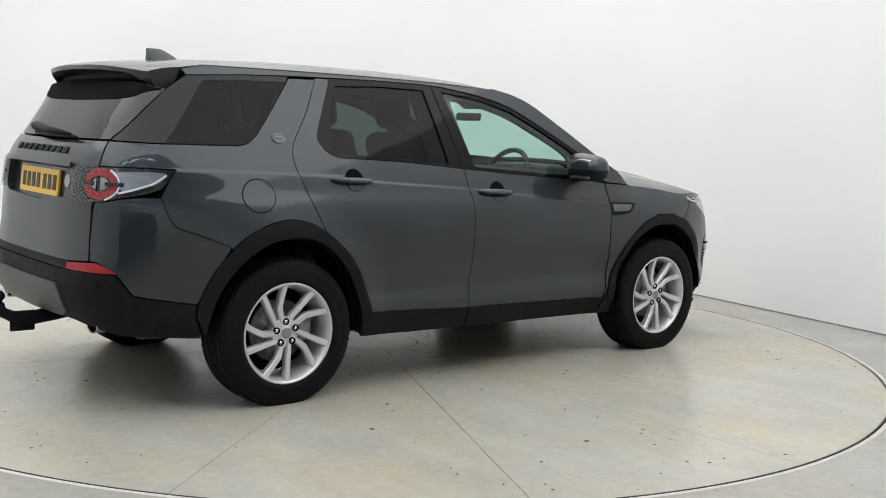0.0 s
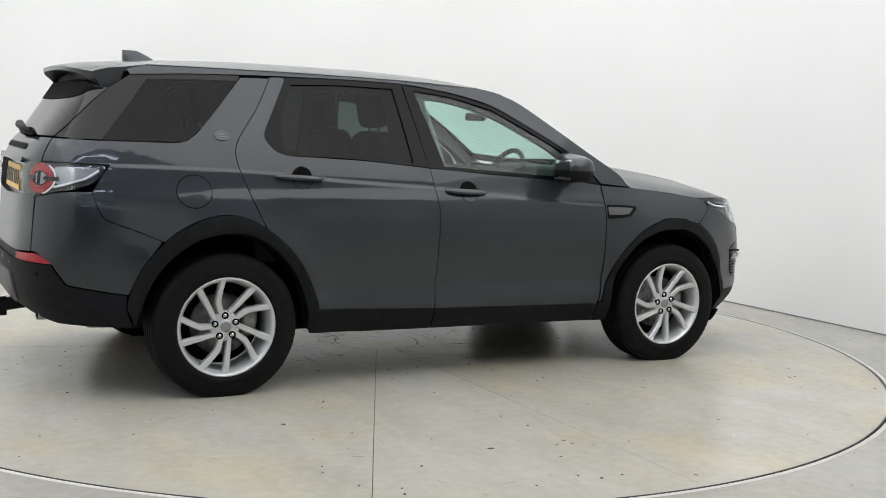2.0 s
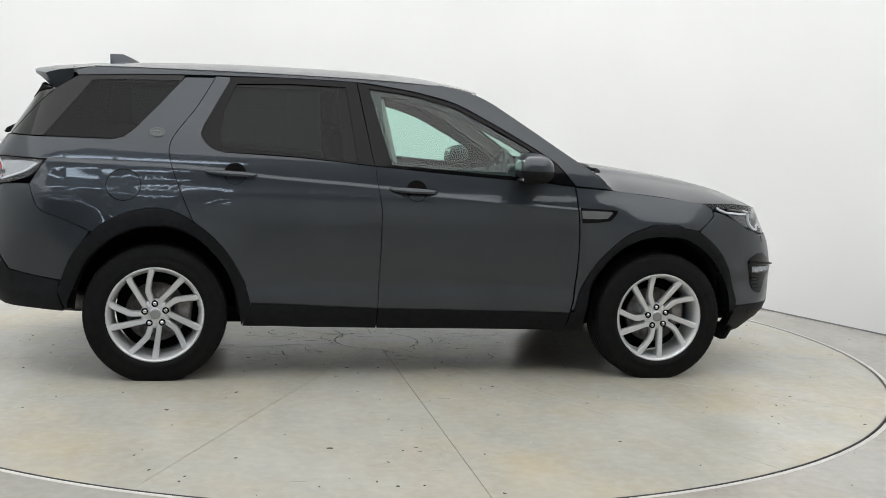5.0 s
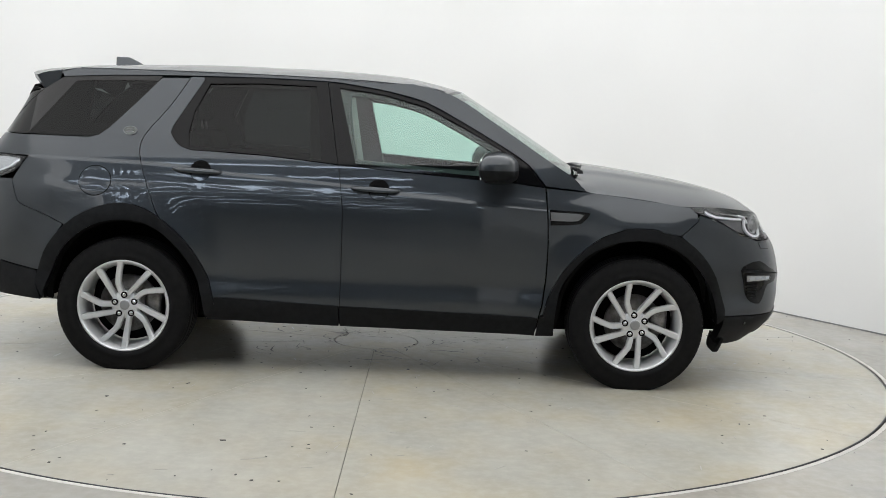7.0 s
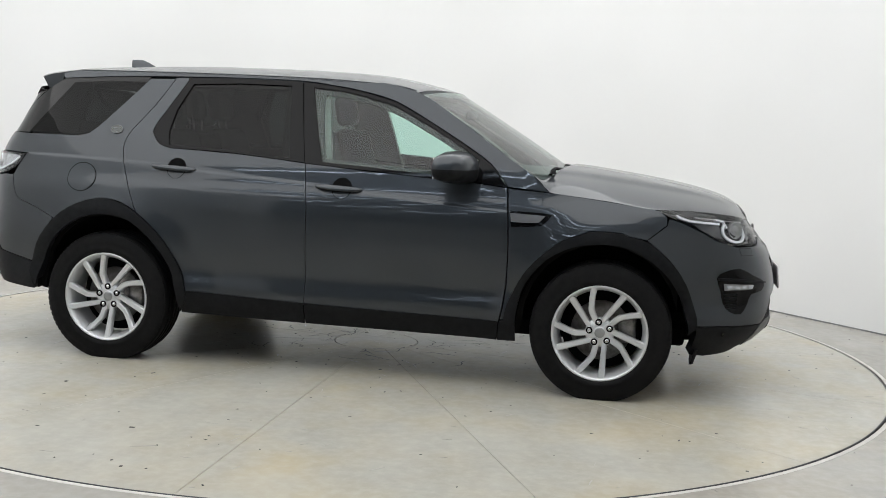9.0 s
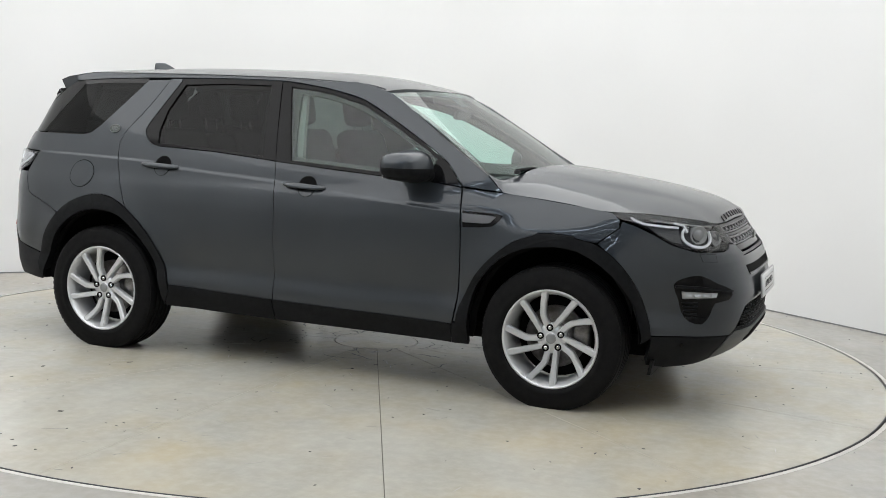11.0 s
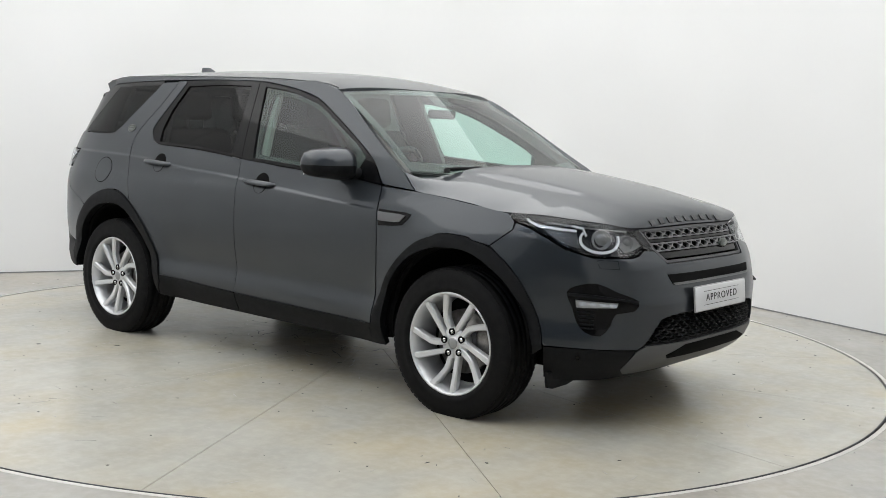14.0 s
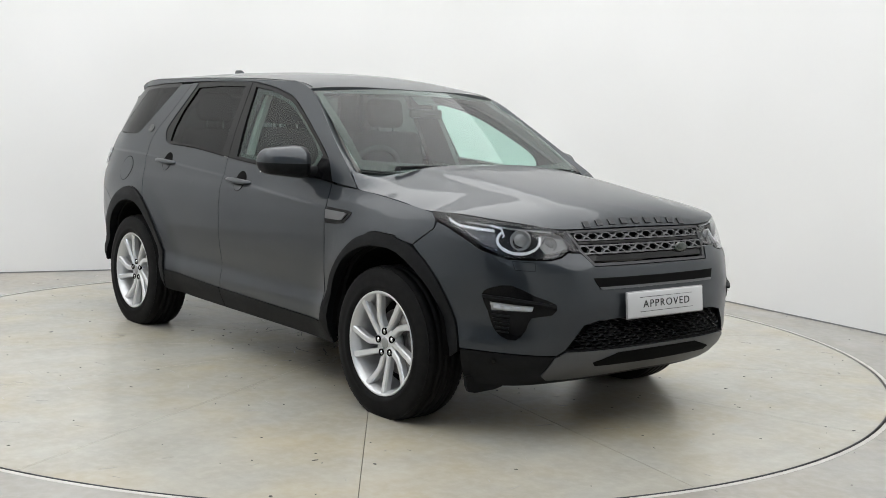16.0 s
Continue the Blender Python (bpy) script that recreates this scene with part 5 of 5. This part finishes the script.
door_hole = dense([(-0.205, 1.48), (-0.17, 1.510), (0.0, 1.487), (0.20, 1.430), (0.40, 1.333), (0.56, 1.245), (0.61, 1.195), (0.585, 1.140), (0.38, 1.135), (0.0, 1.160), (-0.115, 1.168), (-0.155, 1.20)], 3, True)
panel("door_lining", door_rim + door_hole + [door_hole[0], door_rim[-1]], DASH, front_door, lift=-0.030, step=0.1, gap=0, depth=0.02, label="dark inner door frame")
panel("pillar_lining", [(-1.05, 1.18), (-1.25, 1.20), (-1.5, 1.23), (-1.24, 1.56), (-1.0, 1.57), (-1.12, 1.40)], DASH, lift=-0.05, step=0.1, gap=0, depth=0.03)
panel("pillar_lining", [(-1.64, 1.20), (-2.0, 1.21), (-2.30, 1.24), (-2.10, 1.38), (-1.93, 1.485), (-1.80, 1.54), (-1.64, 1.54)], DASH, lift=-0.045, step=0.1, gap=0, depth=0.03, label="dark inner rear pillar")
panel("pillar_lining", [(-1.30, 1.18), (-1.66, 1.20), (-1.66, 1.32), (-1.45, 1.31), (-1.30, 1.25)], DASH, lift=-0.047, step=0.1, gap=0, depth=0.03)
bm = box_bm((3.3, 1.30, 0.10), (0.15, 0, 0.31), 0.02)
merge(bm, box_bm((1.70, 1.66, 0.08), (0.0, 0, 0.315), 0.02))
merge(bm, box_bm((0.5, 1.2, 0.16), (1.75, 0, 0.36), 0.05))
merge(bm, box_bm((0.6, 1.1, 0.16), (-1.75, 0, 0.45), 0.05))
link("floor_pan", bm, DARK, car, "dark underbody")
bm = tube_bm([(-1.35, 0.68, 0.345), (-1.35, -0.68, 0.345)], 0.05, 10)
merge(bm, tube_bm([(1.371, 0.68, 0.345), (1.371, -0.68, 0.345)], 0.04, 10))
link("axles", bm, DARK, car, "dark axles")
for side in (1, -1):
    link("silencer", tube_bm([(-1.62, -0.50 * side, 0.355), (-1.68, -0.50 * side, 0.352), (-1.96, -0.54 * side, 0.372), (-2.02, -0.56 * side, 0.395)], [0.03, 0.065, 0.065, 0.035], 14), DISC_STEEL, car, "dull steel exhaust silencer")
for wx in (1.371, -1.371):
    for side in (1, -1):
        bm = bmesh.new()
        n = 24
        rows = []
        for y in (-0.90, -0.55):
            rows.append([bm.verts.new((wx + 0.435 * math.cos(math.pi * (0.005 + 0.99 * k / n)), y, 0.36 + 0.445 * math.sin(math.pi * (0.005 + 0.99 * k / n)))) for k in range(n + 1)])
        for k in range(n):
            bm.faces.new((rows[0][k], rows[0][k + 1], rows[1][k + 1], rows[1][k]))
        bm.faces.new(rows[1])
        if side < 0:
            flip_y(bm)
        link("wheel_arch_liner", bm, DARK, car, "dark wheel arch liner")
for side in (1, -1):
    bm = bmesh.new()
    lobe = [(0.125, 0.285), (-0.125, 0.285), (-0.122, 0.232), (-0.100, 0.208), (-0.06, 0.199), (0.05, 0.197), (0.085, 0.206), (0.105, 0.235)]
    rows = [[bm.verts.new((x + 0.25 * (h - 0.285), -(0.69 + k * 1.06) * side, h - 0.008)) for k, h in lobe] for x in (1.852, 1.868)]
    bm.faces.new(rows[0]), bm.faces.new(rows[1][::-1])
    for i in range(len(lobe)):
        j = (i + 1) % len(lobe)
        bm.faces.new((rows[0][i], rows[0][j], rows[1][j], rows[1][i]))
    bmesh.ops.recalc_face_normals(bm, faces=bm.faces)
    link("mud_flap", bm, BLACK_TRIM, car, "black rubber air deflector flap", smooth=False)


# ---- wheels ----
def tyre_bm():
    half, r = 0.1175, 0.366
    prof = [(0.244, -half + 0.014), (0.250, -half + 0.004), (0.262, -half - 0.003), (0.278, -half - 0.0055), (0.281, -half - 0.0035), (0.302, -half - 0.006), (0.334, -half + 0.001), (0.351, -half + 0.010), (0.361, -half + 0.024)]
    for g0 in (-0.060, -0.022, 0.016, 0.054):
        prof += [(r - 0.001, g0), (r - 0.009, g0 + 0.0015), (r - 0.009, g0 + 0.0065), (r - 0.001, g0 + 0.008)]
    prof += [(0.361, half - 0.024), (0.351, half - 0.010), (0.334, half - 0.001), (0.300, half + 0.006), (0.262, half + 0.003), (0.238, half - 0.012)]
    return lathe_bm(prof, 96)


def block_bm():
    """Shoulder tread blocks."""
    bm = bmesh.new()
    for k in range(72):
        a = 2 * math.pi * k / 72
        for y0 in (-0.100, 0.100):
            b = box_bm((0.006, 0.024, 0.0225), (0.3535, y0 * 0.94, 0), 0.0)
            bmesh.ops.rotate(b, matrix=Matrix.Rotation(-a, 3, "Y"), verts=b.verts)
            merge(bm, b)
    return bm


def spoke_bm(pairs):
    """One alloy spoke along a bent line in the wheel's plane; pairs of (radius, angle, half width, face)."""
    bm = bmesh.new()
    rows = []
    for r, a, w, face in pairs:
        c, s = math.cos(radians(a)), math.sin(radians(a))
        p = Vector((r * c, 0, r * s))
        t = Vector((-s, 0, c))
        rows.append([bm.verts.new(p + t * k * w + Vector((0, y, 0))) for k, y in ((-1.0, face + 0.034), (-1.0, face + 0.008), (-0.66, face), (0.66, face), (1.0, face + 0.008), (1.0, face + 0.034))])
    for a, b in zip(rows, rows[1:]):
        for i in range(6):
            j = (i + 1) % 6
            bm.faces.new((a[i], a[j], b[j], b[i]))
    bm.faces.new(rows[0]), bm.faces.new(rows[-1])
    bmesh.ops.recalc_face_normals(bm, faces=bm.faces)
    return bm


def make_wheel(turn):
    """A wheel whose outer face looks towards -y."""
    w = new("wheel")
    w.parent = car
    t = tyre_bm()
    link("tyre", t, RUBBER, w, "black rubber tyre")
    tagged(link("tread", block_bm(), RUBBER, w, "black shoulder tread blocks", smooth=False), kind="stuff")
    rim = link("rim", lathe_bm([(0.246, -0.098), (0.2485, -0.106), (0.2475, -0.1125), (0.243, -0.1145), (0.238, -0.112), (0.2335, -0.1055), (0.222, -0.086), (0.214, -0.04), (0.212, 0.02), (0.222, 0.09), (0.242, 0.108)], 80), ALLOY, w, "silver alloy rim")
    for k in range(5):
        base = turn + 72 * k
        bent = ((0.040, 13.0, 0.016, -0.080), (0.070, 14.0, 0.0150, -0.084), (0.108, 14.8, 0.0155, -0.089), (0.124, 14.4, 0.0160, -0.0905), (0.136, 13.0, 0.0160, -0.092), (0.180, 7.0, 0.0160, -0.097), (0.222, 2.6, 0.0170, -0.103), (0.236, 1.6, 0.0195, -0.106))
        straight = []
        for t in (0.0, 0.12, 0.35, 0.65, 0.92, 1.0):
            px, pz = 0.050 * math.cos(radians(-12)) * (1 - t) + 0.236 * math.cos(radians(-39)) * t, 0.050 * math.sin(radians(-12)) * (1 - t) + 0.236 * math.sin(radians(-39)) * t
            straight.append((math.hypot(px, pz), math.degrees(math.atan2(pz, px)), 0.0150 + 0.0030 * t ** 3, -0.080 - 0.026 * t))
        for line in (bent, straight):
            b = spoke_bm([(r, base + a, w2, face) for r, a, w2, face in line])
            sharp(link("spoke", b, ALLOY, w), 30)
        nut = lathe_bm([(0.0, -0.0865), (0.0085, -0.0865), (0.0102, -0.083), (0.0102, -0.055)], 6)
        cup = lathe_bm([(0.0105, -0.0830), (0.0165, -0.0868), (0.0175, -0.0862), (0.0165, -0.072), (0.0105, -0.072)], 16)
        a = radians(turn + 72 * k)
        for bmx, m, nm in ((nut, CHROME, "wheel_nut"), (cup, DARK, "nut_recess")):
            bmesh.ops.translate(bmx, vec=(0.055 * math.cos(a), 0, 0.055 * math.sin(a)), verts=bmx.verts)
            link(nm, bmx, m, w)
    link("hub", lathe_bm([(0.0, -0.084), (0.028, -0.084), (0.031, -0.080), (0.034, -0.0795), (0.070, -0.076), (0.076, -0.070), (0.076, -0.03)], 32), ALLOY, w, "silver hub centre")
    link("centre_cap", lathe_bm([(0.0, -0.0875), (0.020, -0.087), (0.0265, -0.0845), (0.027, -0.08)], 28), SATIN, w, "plain centre cap")
    link("brake_disc", lathe_bm([(0.05, -0.02), (0.075, -0.02), (0.08, -0.005), (0.155, -0.005), (0.155, 0.02), (0.08, 0.02)], 48), DISC_STEEL, w, "worn steel brake disc")
    link("backing", lathe_bm([(0.0, 0.035), (0.205, 0.035), (0.21, 0.06)], 32), DARK, w, "dark hub backing")
    cal = box_bm((0.09, 0.07, 0.15), (0.135, 0.0, 0.02), 0.02)
    link("caliper", cal, DISC_STEEL, w, "grey brake caliper")
    return w


WHEEL_Y, WHEEL_Z = -0.812, 0.346
fw1 = make_wheel(98)
fw1.matrix_basis = pose(1.371, WHEEL_Y, WHEEL_Z)
for ob_src, m in ((fw1, pose(-1.371, WHEEL_Y, WHEEL_Z, 0, 5, 0)), (fw1, pose(1.371, -WHEEL_Y, WHEEL_Z, 0, 0, 180)), (fw1, pose(-1.371, -WHEEL_Y, WHEEL_Z, 0, 30, 180))):
    copy_thing(ob_src, m)


# ---- cabin ----
def seat(y, x, w=0.50, back=0.62):
    s = new("seat")
    s.parent = car
    s.location = (x, y, 0.0)
    link("cushion", box_bm((0.52, w, 0.16), (0.0, 0, 0.70), 0.06, 3), SEAT, s, "charcoal cloth cushion")
    link("backrest", box_bm((0.15, w, back), (0, 0, 0), 0.065, 3, Matrix.Translation((-0.30, 0, 1.02)) @ Matrix.Rotation(radians(-16), 4, "Y")), SEAT, s, "charcoal cloth backrest")
    link("headrest", box_bm((0.10, w * 0.52, 0.19), (0, 0, 0), 0.045, 3, Matrix.Translation((-0.405, 0, 1.435)) @ Matrix.Rotation(radians(-10), 4, "Y")), SEAT, s, "charcoal headrest")
    bm = tube_bm([(-0.385, -0.06, 1.28), (-0.40, -0.06, 1.40)], 0.007, 8)
    merge(bm, tube_bm([(-0.385, 0.06, 1.28), (-0.40, 0.06, 1.40)], 0.007, 8))
    link("headrest_posts", bm, SATIN, s)
    return s


seat(-0.37, 0.02), seat(0.37, 0.02), seat(-0.40, -0.86, 0.48, 0.56), seat(0.40, -0.86, 0.48, 0.56), seat(0.0, -0.86, 0.30, 0.50)
bm = bmesh.new()
merge(bm, box_bm((0.44, 1.44, 0.20), (0.80, 0, 1.00), 0.07, 3))
merge(bm, box_bm((0.28, 0.42, 0.10), (0.70, -0.37, 1.105), 0.04, 3))
merge(bm, box_bm((0.30, 1.36, 0.30), (0.88, 0, 0.80), 0.05, 3))
link("dashboard", bm, DASH, car, "dark dashboard")
link("centre_console", box_bm((1.0, 0.26, 0.30), (0.35, 0, 0.68), 0.05, 3), DASH, car, "dark centre console")
sw = Matrix.Translation((0.50, -0.37, 1.075)) @ Matrix.Rotation(radians(-65), 4, "Y")
bm = bmesh.new()
for k in range(32):
    ring = []
    for q in range(8):
        a, b = 2 * math.pi * k / 32, 2 * math.pi * q / 8
        ring.append(bm.verts.new(sw @ Vector(((0.178 + 0.016 * math.cos(b)) * math.cos(a), (0.178 + 0.016 * math.cos(b)) * math.sin(a), 0.016 * math.sin(b)))))
bm.verts.ensure_lookup_table()
for k in range(32):
    for q in range(8):
        i, j = k * 8, ((k + 1) % 32) * 8
        bm.faces.new((bm.verts[i + q], bm.verts[j + q], bm.verts[j + (q + 1) % 8], bm.verts[i + (q + 1) % 8]))
merge(bm, box_bm((0.16, 0.15, 0.05), (0, 0, 0), 0.02, 2, sw))
merge(bm, box_bm((0.05, 0.34, 0.02), (0, 0, 0), 0.006, 2, sw))
merge(bm, tube_bm([sw @ Vector((0, 0, 0)), sw @ Vector((0, 0, -0.25))], 0.03, 8))
bmesh.ops.recalc_face_normals(bm, faces=bm.faces)
link("steering_wheel", bm, DASH, car, "black steering wheel")

# ---- front plate with its word ----
fp = new("front_plate")
fp.parent = car
fp.matrix_basis = pose(2.292, 0, 0.614, 90, 0, 90) @ pose(0, 0, 0, -6, 0, 0)
link("plate", box_bm((0.53, 0.113, 0.008), (0, 0, 0), 0.004), PLATE_W, fp, "pale grey show plate")
link("plate_edge", box_bm((0.54, 0.122, 0.008), (0, 0, -0.004), 0.004), mat("grey_edge", (0.3, 0.3, 0.31), 0.4), fp)
for yy in (0.032, -0.032):
    link("rule", box_bm((0.37, 0.0018, 0.001), (0, yy, 0.0045)), INK, fp)
cu = bpy.data.curves.new("word", "FONT")
cu.body, cu.size, cu.align_x, cu.align_y, cu.extrude, cu.space_character = "APPROVED", 0.047, "CENTER", "CENTER", 0.0006, 1.22
tmp = bpy.data.objects.new("word", cu)
scene.collection.objects.link(tmp)
bpy.context.view_layer.update()
me = bpy.data.meshes.new_from_object(tmp.evaluated_get(bpy.context.evaluated_depsgraph_get()))
bpy.data.objects.remove(tmp)
me.materials.clear()
me.materials.append(INK)
word = new("word", me)
word.parent = fp
word.location = (0, 0, 0.0048)
word.scale = (1.22, 1.0, 1.0)
tagged(word, "dark capitals reading APPROVED")


# ---- what moves ----
def motions():
    rows_table, rows_car = [], []
    for k, a in enumerate(TURN):
        r = pose(0, 0, 0, 0, 0, a)
        rows_table.append((float(k), r))
        rows_car.append((float(k), r @ Matrix.Translation(CAR_AT)))
    walk(table, rows_table)
    walk(car, rows_car)


motions()
